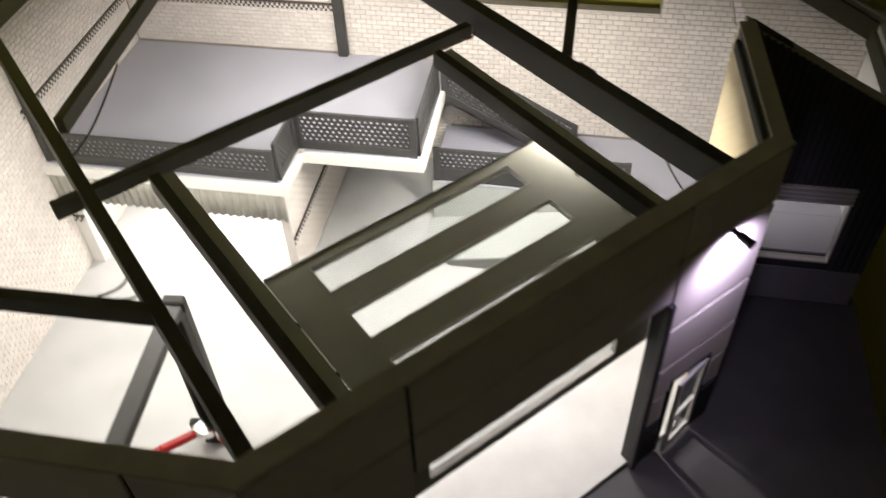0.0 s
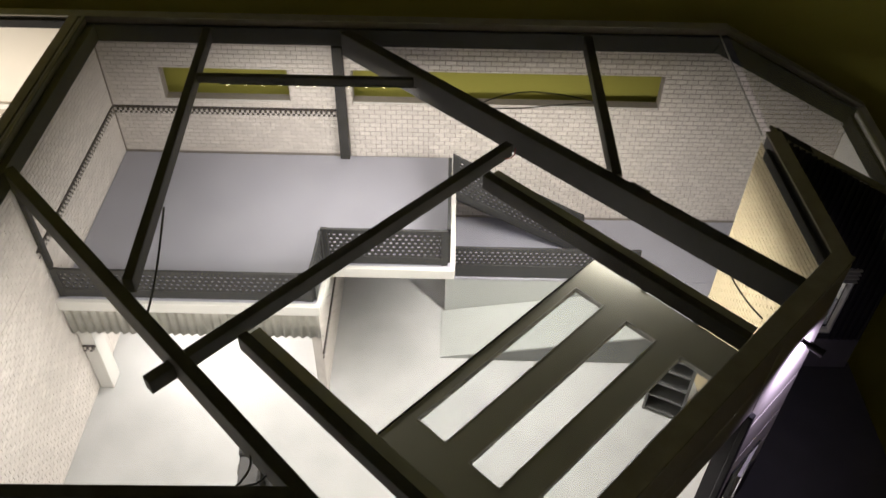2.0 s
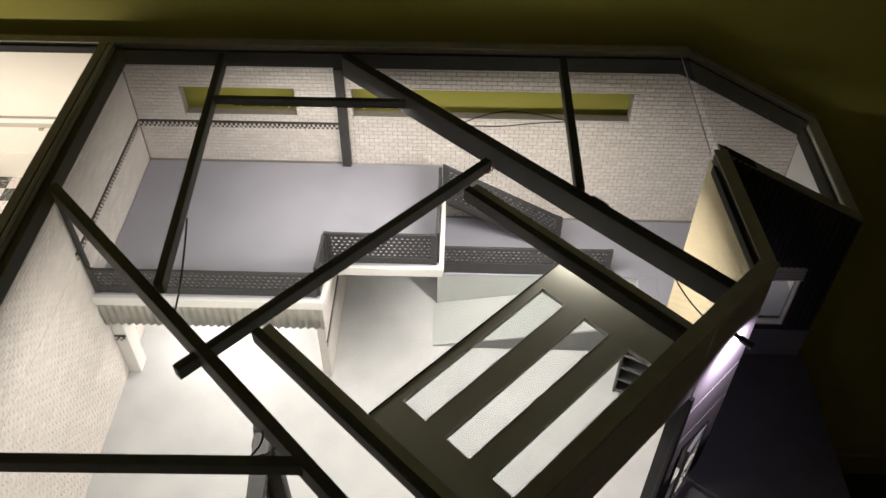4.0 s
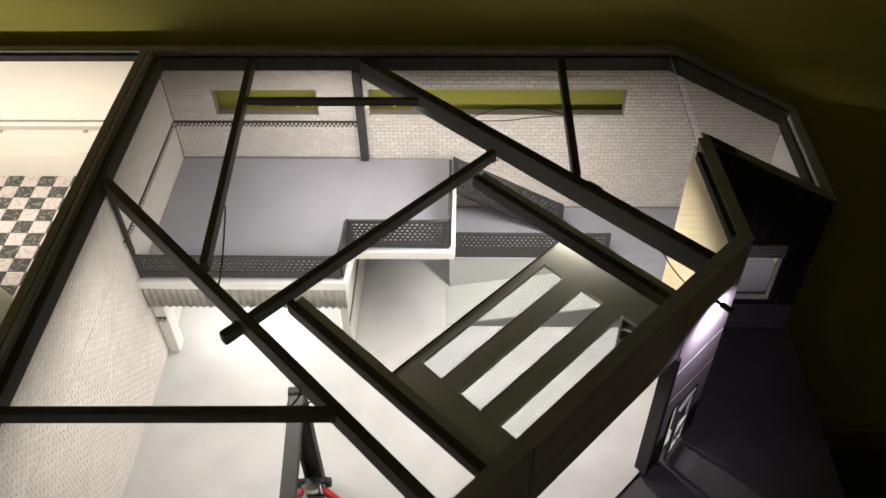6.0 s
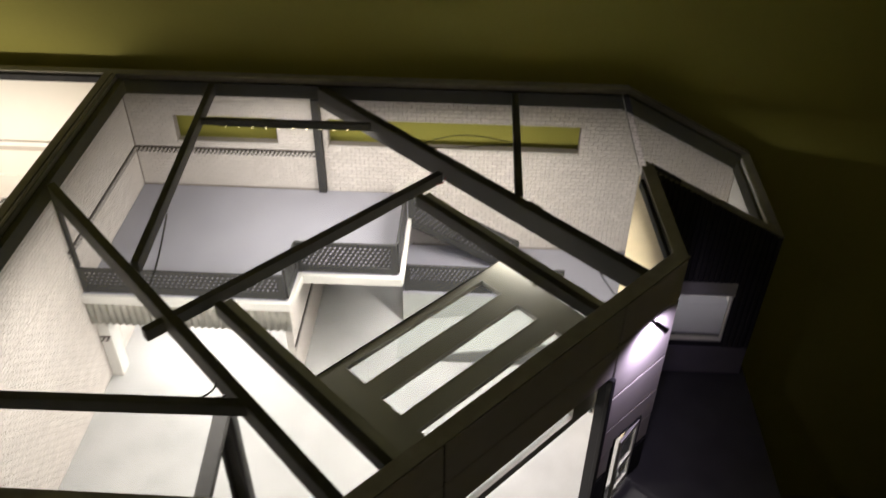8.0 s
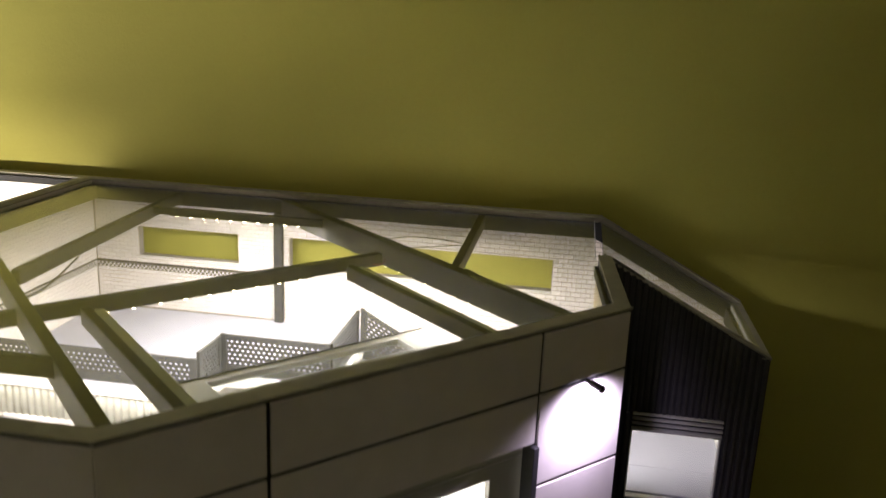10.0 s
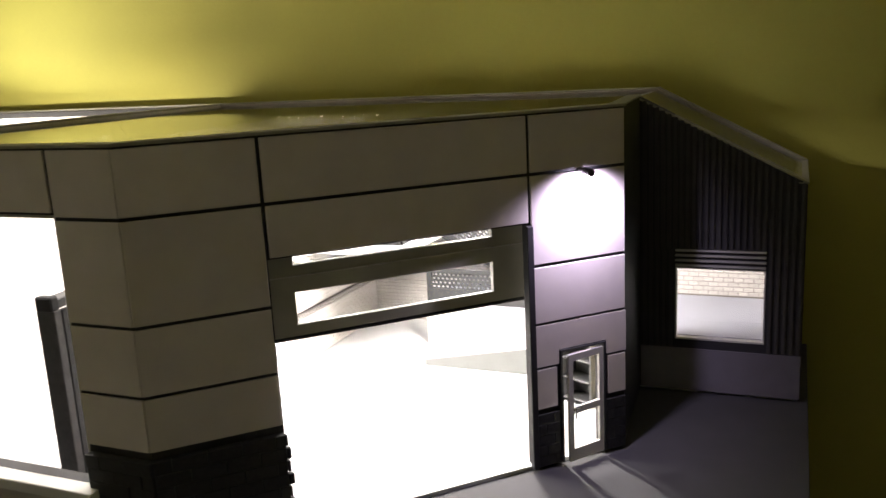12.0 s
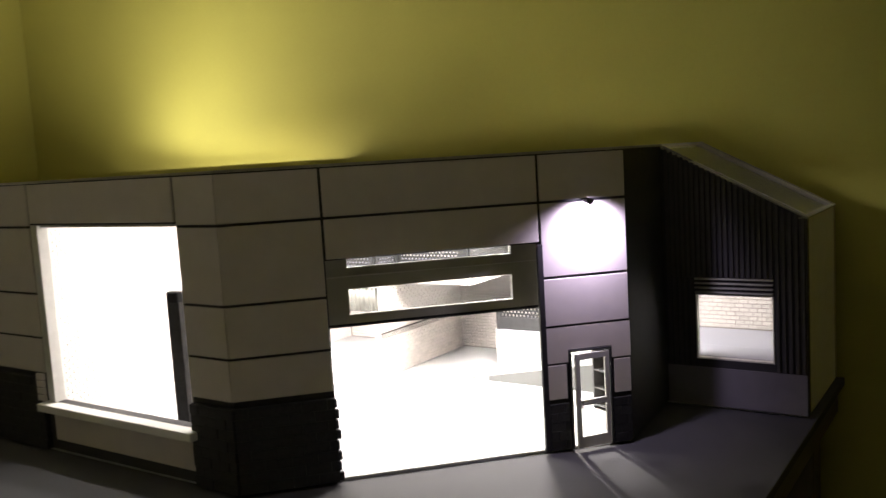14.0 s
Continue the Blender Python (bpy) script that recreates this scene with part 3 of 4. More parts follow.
guard("guard_rail", frame_of((MX1 + 0.001, MY2 + 0.003), (MX2, MY2 + 0.003)), 0.0, MX2 - MX1 - 0.003, MZ + 0.001, RT, "dark grey perforated guard rail at the set-back deck edge")
guard("guard_rail", frame_of((MX2 - 0.0015, MY2 + 0.005), (MX2 - 0.0015, -0.06)), 0.0, MY2 * -1 - 0.068, MZ + 0.001, RT, "dark perforated guard rail along the stair opening")

# ---- raised platform, stair and ramp ----
PZ = 0.050
plat = thing("platform", "pale grey raised platform with white front", "platform", (0.4, -0.06, 0))
box_part("body", (MX2 - 0.004, RX - T - 0.0006, -0.100, -0.0125, 0.0004, PZ - 0.003), M_RAMPTOP, plat)
box_part("body", (0.535, 0.5555, -0.158, -0.1004, 0.0004, PZ - 0.003), M_RAMPTOP, plat)
box_part("body", (0.5556, RX - T - 0.0006, P4[1] + T + 0.0005, -0.1004, 0.0004, PZ - 0.003), M_RAMPTOP, plat)
box_part("deck", (MX2 - 0.004, RX - T - 0.0006, -0.1005, -0.0125, PZ - 0.0028, PZ), M_MEZZ, plat)
box_part("deck", (0.535, 0.5555, -0.158, -0.1007, PZ - 0.0028, PZ), M_MEZZ, plat)
box_part("deck", (0.5556, RX - T - 0.0006, P4[1] + T + 0.0005, -0.1007, PZ - 0.0028, PZ), M_MEZZ, plat)
guard("guard_rail", frame_of((MX2 - 0.002, -0.098), (0.516, -0.098)), 0.0, 0.182, PZ + 0.0005, PZ + 0.039, "dark grey perforated guard rail on the raised platform", group="platform guard rails", solid=0.016)
stair = thing("staircase", "grey stair flight from mezzanine down to platform", "staircase", (0.37, -0.035, PZ))
nst = 10
for k in range(nst):
    x0 = MX2 + 0.0008 + k * 0.0125
    z = MZ - (k + 1) * (MZ - PZ) / (nst + 1)
    box_part("step", (x0, x0 + 0.0140, -0.0575, -0.0128, z - 0.0078, z), M_MEZZ, stair, bevel=0.0003)
bm = bmesh.new()
run = math.hypot(0.139, MZ - PZ)
for ya, yb in ((-0.0590, -0.0576), (-0.0160, -0.0130)):
    box(bm, 0.003, run - 0.012, ya, yb, -0.0105, -0.0035, m=pose(MX2 + 0.0008, 0, MZ, 0, math.degrees(math.atan2(MZ - PZ, 0.139)), 0))
part("stringer", bm, M_RAIL, stair)
guard("stair_rail", frame_of((MX2 + 0.001, -0.0605), (0.46, -0.0605)), 0.0, 0.128, MZ - 0.008, RT + 0.002, "dark perforated guard rail sloping along the stair", shear=(MZ - PZ) / 0.138, group="stair rails")

ramp = thing("ramp", "white card vehicle ramp rising beside the platform", "ramp", (0.42, -0.13, 0))
bm = bmesh.new()
vs = [bm.verts.new(c) for c in ((0.318, -0.160, 0.0004), (0.534, -0.160, 0.0004), (0.534, -0.160, 0.042), (0.318, -0.160, 0.0016), (0.318, -0.1007, 0.0004), (0.534, -0.1007, 0.0004), (0.534, -0.1007, 0.042), (0.318, -0.1007, 0.0016))]
for q in ((0, 1, 2, 3), (7, 6, 5, 4), (3, 2, 6, 7), (1, 5, 6, 2), (0, 3, 7, 4), (0, 4, 5, 1)):
    bm.faces.new([vs[i] for i in q])
bmesh.ops.recalc_face_normals(bm, faces=bm.faces)
part("slab", bm, M_RAMPTOP, ramp)
bm = bmesh.new()
vs = [bm.verts.new((x, y, z)) for y in (-0.1616, -0.1603) for x, z in ((0.345, 0.0004), (0.534, 0.0004), (0.534, 0.0415), (0.345, 0.0064))]
for q in ((0, 1, 2, 3), (7, 6, 5, 4), (3, 2, 6, 7), (1, 5, 6, 2), (0, 3, 7, 4), (0, 4, 5, 1)):
    bm.faces.new([vs[i] for i in q])
bmesh.ops.recalc_face_normals(bm, faces=bm.faces)
part("side_panel", bm, M_RAMP, ramp, "mid grey ramp side")

# ---- roof beams ----
def beam(name, a, b, w, z0, z1, label, group="roof beams", mat=None):
    m = frame_of(a, b)
    bm = bmesh.new()
    box(bm, 0, (Vector(b) - Vector(a)).length, -w / 2, w / 2, z0, z1, m=m, bevel=0.0005)
    ob = part(name, bm, mat or M_BLACK)
    return tagged(ob, label, "beam", group)


LONG = "matt black painted wooden roof beam of the model"
long_beam = beam("roof_beam", (0.2295, -0.0155), (0.5445, -0.3077), 0.0100, 0.2440, 0.2662, LONG)
beam("roof_beam", (0.0132, -0.2110), (0.3275, -0.5312), 0.0080, 0.2460, 0.2662, LONG)
beam("roof_beam", (0.155, -0.3845), (0.3675, -0.1585), 0.0072, 0.2470, 0.2580, "matt black cross beam with a short free end")
beam("roof_beam", (0.110, -0.0155), (0.127, -0.316), 0.0068, 0.254, 0.2660, "thin matt black roof beam from wall to beam")
beam("roof_beam", (0.1165, -0.0860), (0.292, -0.0860), 0.0055, 0.258, 0.2650, "thin matt black tie beam under the roof")
beam("roof_beam", (0.440, -0.0155), (0.441, -0.204), 0.0072, 0.254, 0.2660, "thin matt black roof beam from wall to beam")
beam("roof_beam", (0.0126, -0.4605), (0.252, -0.4565), 0.0072, 0.2545, 0.2660, "matt black horizontal roof beam to the partition")
beam("wall_post", (0.0075, -0.2055), (0.0075, -0.2005), 0.004, RT - 0.008, 0.2505, "thin black post standing on the guard rail", "")

box_part("tape_wrap", (0.294, 0.311, 0.0042, 0.0078, 0.2575, 0.2664), M_BLACK, long_beam, "bulge of black tape", m=frame_of((0.2295, -0.0155), (0.5445, -0.3077)), bevel=0.0016)

# led strips under two beams, with glowing chips
def led_strip(a, b, z, n):
    m = frame_of(a, b)
    L = (Vector(b) - Vector(a)).length
    ob = thing("led_strip", "thin led strip with warm chips under a roof beam", "led strip", (*a, z), "led strips")
    bm = bmesh.new()
    box(bm, 0, L, -0.0025, 0.0025, z - 0.0007, z, m=m)
    part("tape", bm, M_BAND, ob)
    for k in range(n):
        s = L * (k + 0.5) / n
        bm = bmesh.new()
        box(bm, s - 0.0012, s + 0.0012, -0.0012, 0.0012, z - 0.0017, z - 0.0008, m=m)
        part("chip", bm, M_LED, ob)


led_strip((0.335, -0.1135), (0.465, -0.2340), 0.2438, 9)
led_strip((0.20, -0.337), (0.32, -0.209), 0.2468, 9)
led_strip((0.06, -0.4597), (0.20, -0.4574), 0.2542, 10)
led_strip((0.135, -0.0860), (0.275, -0.0860), 0.2578, 10)

# acrylic roof sheet
bm = bmesh.new()
f = bm.faces.new([bm.verts.new((x, y, 0.2667)) for x, y in ((0.0058, -0.5375), (0.3195, -0.5375), (0.5655, -0.2825), (0.5545, -0.158), (0.5535, -0.0118), (0.0058, -0.0118))])
ext = bmesh.ops.extrude_face_region(bm, geom=[f])
bmesh.ops.translate(bm, vec=(0, 0, 0.0016), verts=[g for g in ext["geom"] if isinstance(g, bmesh.types.BMVert)])
bmesh.ops.recalc_face_normals(bm, faces=bm.faces)
sheet = tagged(part("roof_glazing", bm, M_GLASS), "clear acrylic sheet lying over the roof beams", "glazing")
sheet.visible_shadow = False
box_part("cut_edge", (0.5536, 0.5541, -0.157, -0.0118, 0.2668, 0.2684), M_FRAME, sheet, "frosted cut edge", bevel=0)

# sloping acrylic sheet over the side bay
bm = bmesh.new()
box(bm, 0.001, math.hypot(L, H - EAVE) - 0.004, P4[1] + T - P1[1] + 0.0006, -0.0008, -0.0018, -0.0004, m=pose(P1[0], P1[1], H, 0, math.degrees(slope), 0))
bay_sheet = tagged(part("bay_glazing", bm, M_GLASS), "clear sloping acrylic sheet over the side bay", "glazing")
bay_sheet.visible_shadow = False

# ---- overhead garage door on rails ----
UL = 0.205  # door width
def door_section(parent, m, v0, label=""):
    """A section of the door: x along the door, y across it, with a long window slot."""
    sh = 0.0415
    bm = wall_bm(UL, v0, v0 + sh - 0.00003, 0.0, 0.004, holes=[(0.0255, 0.1755, v0 + 0.0072, v0 + 0.0310)])
    bmesh.ops.transform(bm, matrix=m, verts=bm.verts)
    sec = part("section", bm, M_DOOR, parent, label)
    bm = bmesh.new()
    e0, e1, f0, f1 = 0.0255, 0.1755, v0 + 0.0072, v0 + 0.0310
    for d in ((e0, e1, f0, f0 + 0.0007), (e0, e1, f1 - 0.0007, f1), (e0, e0 + 0.0007, f0 + 0.0007, f1 - 0.0007), (e1 - 0.0007, e1, f0 + 0.0007, f1 - 0.0007)):
        box(bm, d[0], d[1], -0.0002, 0.0042, d[2], d[3], m=m)
    part("window_frame", bm, M_FRAME, sec, "thin pale slot edging")
    bm = bmesh.new()
    box(bm, 0.0263, 0.1747, 0.0016, 0.0024, v0 + 0.0080, v0 + 0.0302, m=m)
    pane = part("pane", bm, M_PANE, sec)
    pane.visible_shadow = False


gdoor = thing("garage_door", "olive grey sectional overhead door, raised, with window slots", "garage door", (0.45, -0.42, 0.13))
SDB = Vector((0.2835, -0.398, 0.226))
uu, vv = Vector((0.6904, 0.7234, 0)), Vector((0.7234, -0.6904, 0))
flat = Matrix.Identity(4)
flat.col[0][:3], flat.col[1][:3], flat.col[2][:3], flat.col[3][:3] = uu, (0, 0, 1), vv, SDB - Vector((0, 0, 0.004))
for k in range(3):
    door_section(gdoor, flat, 0.0415 * k)
up = FM @ Matrix.Translation((LF - 0.2795, 0.0165, 0))
for k in range(2):
    door_section(gdoor, up, 0.1325 + 0.0415 * k)
box_part("section_lip", (0.0, UL, -0.0009, -0.0001, 0.1736, 0.1745), M_FRAME, gdoor, "pale lip between two door sections", m=up, bevel=0.0002)
box_part("edge_seal", (0.0, UL, 0.0004, 0.0046, -0.0013, -0.0001), M_RUBBER, gdoor, "black rubber edge seal", m=flat, bevel=0.0003)
bm = bmesh.new()
box(bm, 0.0, UL, 0.0005, 0.0035, 0.1295, 0.1323, m=up, bevel=0.0003)
part("rubber_seal", bm, M_RUBBER, gdoor)
for k in range(1, 4):
    for s0 in (-0.004, UL + 0.0002):
        bm = bmesh.new()
        box(bm, s0, s0 + 0.0038, 0.0012, 0.0052, 0.0415 * k - 0.003, 0.0415 * k + 0.001, m=flat, bevel=0.0006)
        part("roller", bm, M_RUBBER, gdoor, "black guide roller")
# rails carrying the raised door
for a, b, lab in (((0.201, -0.346), (0.357, -0.496), "black angle rail carrying the raised garage door"), ((0.349, -0.191), (0.507, -0.342), "black angle rail carrying the raised garage door")):
    r = thing("door_rail", lab, "rail", (*a, 0.24), "garage door rails")
    m = frame_of(a, b)
    L = (Vector(b) - Vector(a)).length
    bm = bmesh.new()
    box(bm, 0, L, -0.0035, 0.0035, 0.2415, 0.2540, m=m, bevel=0.0005)
    part("bar", bm, M_BLACK, r)
    bm = bmesh.new()
    box(bm, 0.002, L - 0.004, 0.0037, 0.0115, 0.2505, 0.2520, m=m, bevel=0.0003)
    part("flange", bm, M_DOOR, r, "olive grey flange")

# posts at the garage opening
for s0, s1 in ((GO[1] - 0.004, GO[1] + 0.0012),):
    bm = bmesh.new()
    box(bm, s0, s1, -0.0050, -0.0005, 0.0, 0.1900, m=FM, bevel=0.0005)
    part("door_jamb", bm, M_DARK, facade)

# ---- facade cladding ----
def panels(parent, m, columns, zs, mat, holes=(), depth=0.0022, gap=0.0024):
    for s0, s1 in columns:
        for z0, z1 in zip(zs, zs[1:]):
            pieces = [(s0, s1, z0, z1)]
            for h in holes:
                nxt = []
                for a, b, c, d in pieces:
                    if a >= h[1] or b <= h[0] or c >= h[3] or d <= h[2]:
                        nxt.append((a, b, c, d))
                        continue
                    if c < h[2]:
                        nxt.append((a, b, c, h[2]))
                    if d > h[3]:
                        nxt.append((a, b, h[3], d))
                    c2, d2 = max(c, h[2]), min(d, h[3])
                    if a < h[0]:
                        nxt.append((a, h[0], c2, d2))
                    if b > h[1]:
                        nxt.append((h[1], b, c2, d2))
                pieces = nxt
            for a, b, c, d in pieces:
                if b - a < 0.003 or d - c < 0.002:
                    continue
                bm = bmesh.new()
                box(bm, a + gap / 2, b - gap / 2, -depth, -0.0003, c + gap / 2, d - gap / 2, m=m, bevel=0.0004)
                part("panel", bm, mat, parent)


PL = 0.078
panels(facade, FM, [(-0.0016, GO[0])], [PL, 0.115, 0.160, 0.2270, H], M_PANEL)
panels(facade, FM, [(GO[0], GO[1])], [0.191, 0.2270, H], M_PANEL)
panels(facade, FM, [(GO[1], LF + 0.001)], [0.114, 0.159, 0.2270, H], M_PANEL)
panels(facade, FM, [(GO[1], LF + 0.001)], [0.046, 0.080], M_PANEL, holes=[(SD[0] - 0.003, SD[1] + 0.003, 0.0, 0.092)])
bm = wall_bm(LF + 0.0002, 0.0808, 0.1132, -0.0022, -0.0003, holes=[(SD[0] - 0.0022, SD[1] + 0.0022, 0.0808, 0.0922)], s0=GO[1] + 0.0008)
bmesh.ops.transform(bm, matrix=FM, verts=bm.verts)
part("panel", bm, M_PANEL, facade)
panels(front, FW, [(SW[1], LFW + 0.0016)], [PL, 0.115, 0.160, 0.2270, H], M_PANEL)
panels(front, FW, [(SW[0] - 0.002, SW[1])], [0.2295, H], M_PANEL)
panels(front, FW, [(SW[0] - 0.13, SW[0] - 0.002), (SW[0] - 0.30, SW[0] - 0.13)], [PL, 0.115, 0.160, 0.2270, H], M_PANEL)
panels(front, FW, [(SW[0] + 0.004, SW[1])], [0.010, 0.0415], M_PANEL)

# display window: sill, frame, pane
dw = thing("window_1", "large clear display window with pale frame and white sill", "window", (0.15, P6[1], 0.046), kind="structure")
bm = bmesh.new()
box(bm, SW[0] - 0.006, SW[1] + 0.008, -0.013, 0.0095, 0.0420, 0.0498, m=FW, bevel=0.0006)
part("window_sill", bm, M_WHITE, dw)
for d in ((SW[0], SW[0] + 0.011, -0.003, 0.009, 0.050, 0.229), (SW[1] - 0.003, SW[1], 0.001, 0.009, 0.050, 0.229), (SW[0] + 0.011, SW[1] - 0.003, 0.001, 0.009, 0.2265, 0.229)):
    bm = bmesh.new()
    box(bm, *d, m=FW, bevel=0.0005)
    part("window_frame", bm, M_FRAME, dw)

# side bay: ribbed sheet, lower panel, window and louvre
bm = bmesh.new()
box(bm, 0.001, LW - 0.0005, -0.0014, -0.0002, 0.0, 0.0405, m=BF, bevel=0.0003)
part("lower_panel", bm, M_LILAC, bay_front, "grey lower wall panel")


def ribs(m, s0, s1, z0, topf, parent):
    n = int((s1 - s0) / 0.0052)
    for k in range(n):
        s = s0 + (k + 0.5) * (s1 - s0) / n
        bm = bmesh.new()
        box(bm, s - 0.0016, s + 0.0016, -0.0024, -0.0002, z0, topf(s) - 0.0008, m=m, bevel=0.0004)
        part("rib", bm, M_CORR, parent)


topf = lambda s: H - (H - EAVE) * s / LW
ribs(BF, WIN[1] + 0.001, LW, 0.0412, topf, bay_front)
ribs(BF, 0.002, WIN[1] + 0.001, 0.134, topf, bay_front)
ribs(BF, 0.002, WIN[0] - 0.001, 0.0412, lambda s: 0.134, bay_front)
wn = thing("window_2", "square side bay window with thin pale frame", "window", (0.63, P4[1], WIN[2]), kind="structure")
for d in ((WIN[0], WIN[0] + 0.0012, -0.001, 0.006, WIN[2], WIN[3]), (WIN[1] - 0.0012, WIN[1], -0.001, 0.006, WIN[2], WIN[3]), (WIN[0] + 0.0012, WIN[1] - 0.0012, -0.001, 0.006, WIN[2], WIN[2] + 0.0015), (WIN[0] + 0.0012, WIN[1] - 0.0012, -0.001, 0.006, WIN[3] - 0.0012, WIN[3])):
    bm = bmesh.new()
    box(bm, *d, m=BF)
    part("window_frame", bm, M_FRAME, wn)
bm = bmesh.new()
box(bm, WIN[0] + 0.0013, WIN[1] - 0.0013, 0.003, 0.0038, WIN[2] + 0.0016, WIN[3] - 0.0013, m=BF)
part("pane", bm, M_PANE, wn).visible_shadow = False
lv = thing("louvre", "pale grey four-slat louvre over the side bay window", "louvre", (0.63, P4[1], 0.12))
for k in range(4):
    bm = bmesh.new()
    box(bm, WIN[0], WIN[1], -0.0046, -0.0004, 0, 0.0012, m=BF @ Matrix.Translation((0, 0, 0.1190 + 0.0046 * k)) @ pose(0, 0, 0, 6, 0, 0), bevel=0.0003)
    part("slat", bm, M_FRAME, lv)

# small door, slightly ajar
sd = thing("door_1", "pale grey glazed personnel door standing slightly ajar", "door", FM @ Vector((SD[0], 0, 0)), kind="structure")
for d in ((SD[0] - 0.0016, SD[0] + 0.0006, -0.0032, 0.004, 0.0, 0.0915), (SD[1] - 0.0006, SD[1] + 0.0016, -0.0032, 0.004, 0.0, 0.0915), (SD[0] + 0.0006, SD[1] - 0.0006, -0.0032, 0.004, 0.0897, 0.0915)):
    bm = bmesh.new()
    box(bm, *d, m=FM, bevel=0.0003)
    part("door_frame", bm, M_BAND, sd)
DW = SD[1] - SD[0] - 0.0034
leafm = FM @ Matrix.Translation((SD[1] - 0.0016, -0.0025, 0)) @ pose(0, 0, 0, 0, 0, 8) @ Matrix.Translation((-DW, 0, 0))
bm = wall_bm(DW, 0.0012, 0.088, -0.001, 0.0015, holes=[(0.0042, DW - 0.0042, 0.011, 0.040), (0.0042, DW - 0.0042, 0.045, 0.0825)])
bmesh.ops.transform(bm, matrix=leafm, verts=bm.verts)
leaf = part("leaf", bm, M_FRAME, sd)
for z0, z1 in ((0.011, 0.040), (0.045, 0.0825)):
    bm = bmesh.new()
    box(bm, 0.0043, DW - 0.0043, 0.0, 0.0005, z0 + 0.0001, z1 - 0.0001, m=leafm)
    part("pane", bm, M_PANE, leaf).visible_shadow = False
bm = bmesh.new()
rod(bm, leafm @ Vector((0.004, -0.001, 0.044)), leafm @ Vector((0.004, -0.004, 0.044)), 0.0006)
rod(bm, leafm @ Vector((0.004, -0.0038, 0.046)), leafm @ Vector((0.004, -0.0038, 0.037)), 0.0007)
rod(bm, leafm @ Vector((0.002, -0.0038, 0.0445)), leafm @ Vector((0.010, -0.0038, 0.0445)), 0.0006)
part("door_handle", bm, M_CHROME, leaf, "chrome door handle")

# spot lamp over the small door
sp = thing("wall_spotlight", "small black cylindrical spotlight above the door", "spotlight", (0.562, -0.318, 0.222))
bm = bmesh.new()
rod(bm, FM @ Vector((LF - 0.0395, -0.0024, 0.2272)), FM @ Vector((LF - 0.0395, -0.0075, 0.2262)), 0.0017)
part("bracket", bm, M_BLACK, sp)
bm = bmesh.new()
rod(bm, FM @ Vector((LF - 0.0395, -0.0070, 0.2266)), FM @ Vector((LF - 0.0395, -0.0165, 0.2258)), 0.0026, segs=18)
rod(bm, FM @ Vector((LF - 0.0395, -0.0155, 0.2259)), FM @ Vector((LF - 0.0395, -0.0175, 0.2257)), 0.0029, segs=18)
part("housing", bm, M_BLACK, sp)

# ---- showroom beyond the partition ----
SZ = 0.100
tagged(box_part("showroom_floor", (-0.5598, -0.0092, P6[1] + T + 0.0002, -0.0103, SZ - 0.012, SZ - 0.0016), M_GROUT, bevel=0), "raised showroom floor slab under marble tiles", "floor", kind="structure")
show_floor = bpy.data.objects["showroom_floor"]
box_part("wall_lining", (-0.5598, -0.0092, -0.0128, -0.0103, SZ - 0.001, H - 0.008), M_SHOW, back, "warm white showroom lining", bevel=0)
box_part("wall_lining", (-0.0115, -0.0092, P6[1] + T + 0.001, -0.0130, SZ - 0.001, H - 0.004), M_SHOW, part_wall, "warm white showroom lining", bevel=0)
box_part("baseboard_panel", (-0.5598, -0.0118, -0.0150, -0.0130, SZ, 0.1345), M_SHOW, back, "pale lower wall panel", bevel=0.0003)
shelf = thing("wall_rail", "grey wall-mounted display rail in the showroom", "rail", (-0.2, -0.014, 0.17))
box_part("bar", (-0.55, -0.0122, -0.0185, -0.0130, 0.1725, 0.1835), M_SHELF, shelf)
box_part("lip", (-0.55, -0.0122, -0.0205, -0.0186, 0.1795, 0.1850), M_WHITE, shelf)
for k in range(4):
    box_part("bracket", (-0.40 + k * 0.1, -0.395 + k * 0.1, -0.0212, -0.0130, 0.1700, 0.1724), M_SHELF, shelf)
counter = thing("reception_counter", "white angular reception counter on the marble floor", "counter", (-0.2, -0.3, SZ))
cm = frame_of((-0.200, -0.177), (-0.050, -0.2915))
bm = bmesh.new()
box(bm, 0, 0.16, -0.085, 0, SZ + 0.0002, SZ + 0.034, m=cm, bevel=0.0008)
part("body", bm, M_WHITE, counter)
bm = bmesh.new()
box(bm, -0.003, 0.163, -0.088, 0.003, SZ + 0.0342, SZ + 0.038, m=cm, bevel=0.0008)
part("worktop", bm, M_WHITE, counter)
for sx in (0.055, 0.085):
    bm = bmesh.new()
    rod(bm, cm @ Vector((sx, -0.045, SZ + 0.0381)), cm @ Vector((sx, -0.045, SZ + 0.0405)), 0.004, 0.003, 16)
    part("knob", bm, M_ALU, counter)
# boxes under the two added uplights, kept out of view
for uy, ux, half in ((-0.41, -0.33, 0.178), (-0.14, -0.40, 0.128)):
    added_light_box = thing("added_light_box", "added unseen white light box on the showroom floor facing up", "lamp", (ux, uy, SZ), "showroom led panels")
    box_part("casing", (ux - half, ux + half, uy - 0.024, uy + 0.024, SZ + 0.0003, SZ + 0.024), M_WHITE, added_light_box)
    box_part("diffuser", (ux - half + 0.004, ux + half - 0.004, uy - 0.021, uy + 0.021, SZ + 0.0242, SZ + 0.026), M_WHITE, added_light_box)
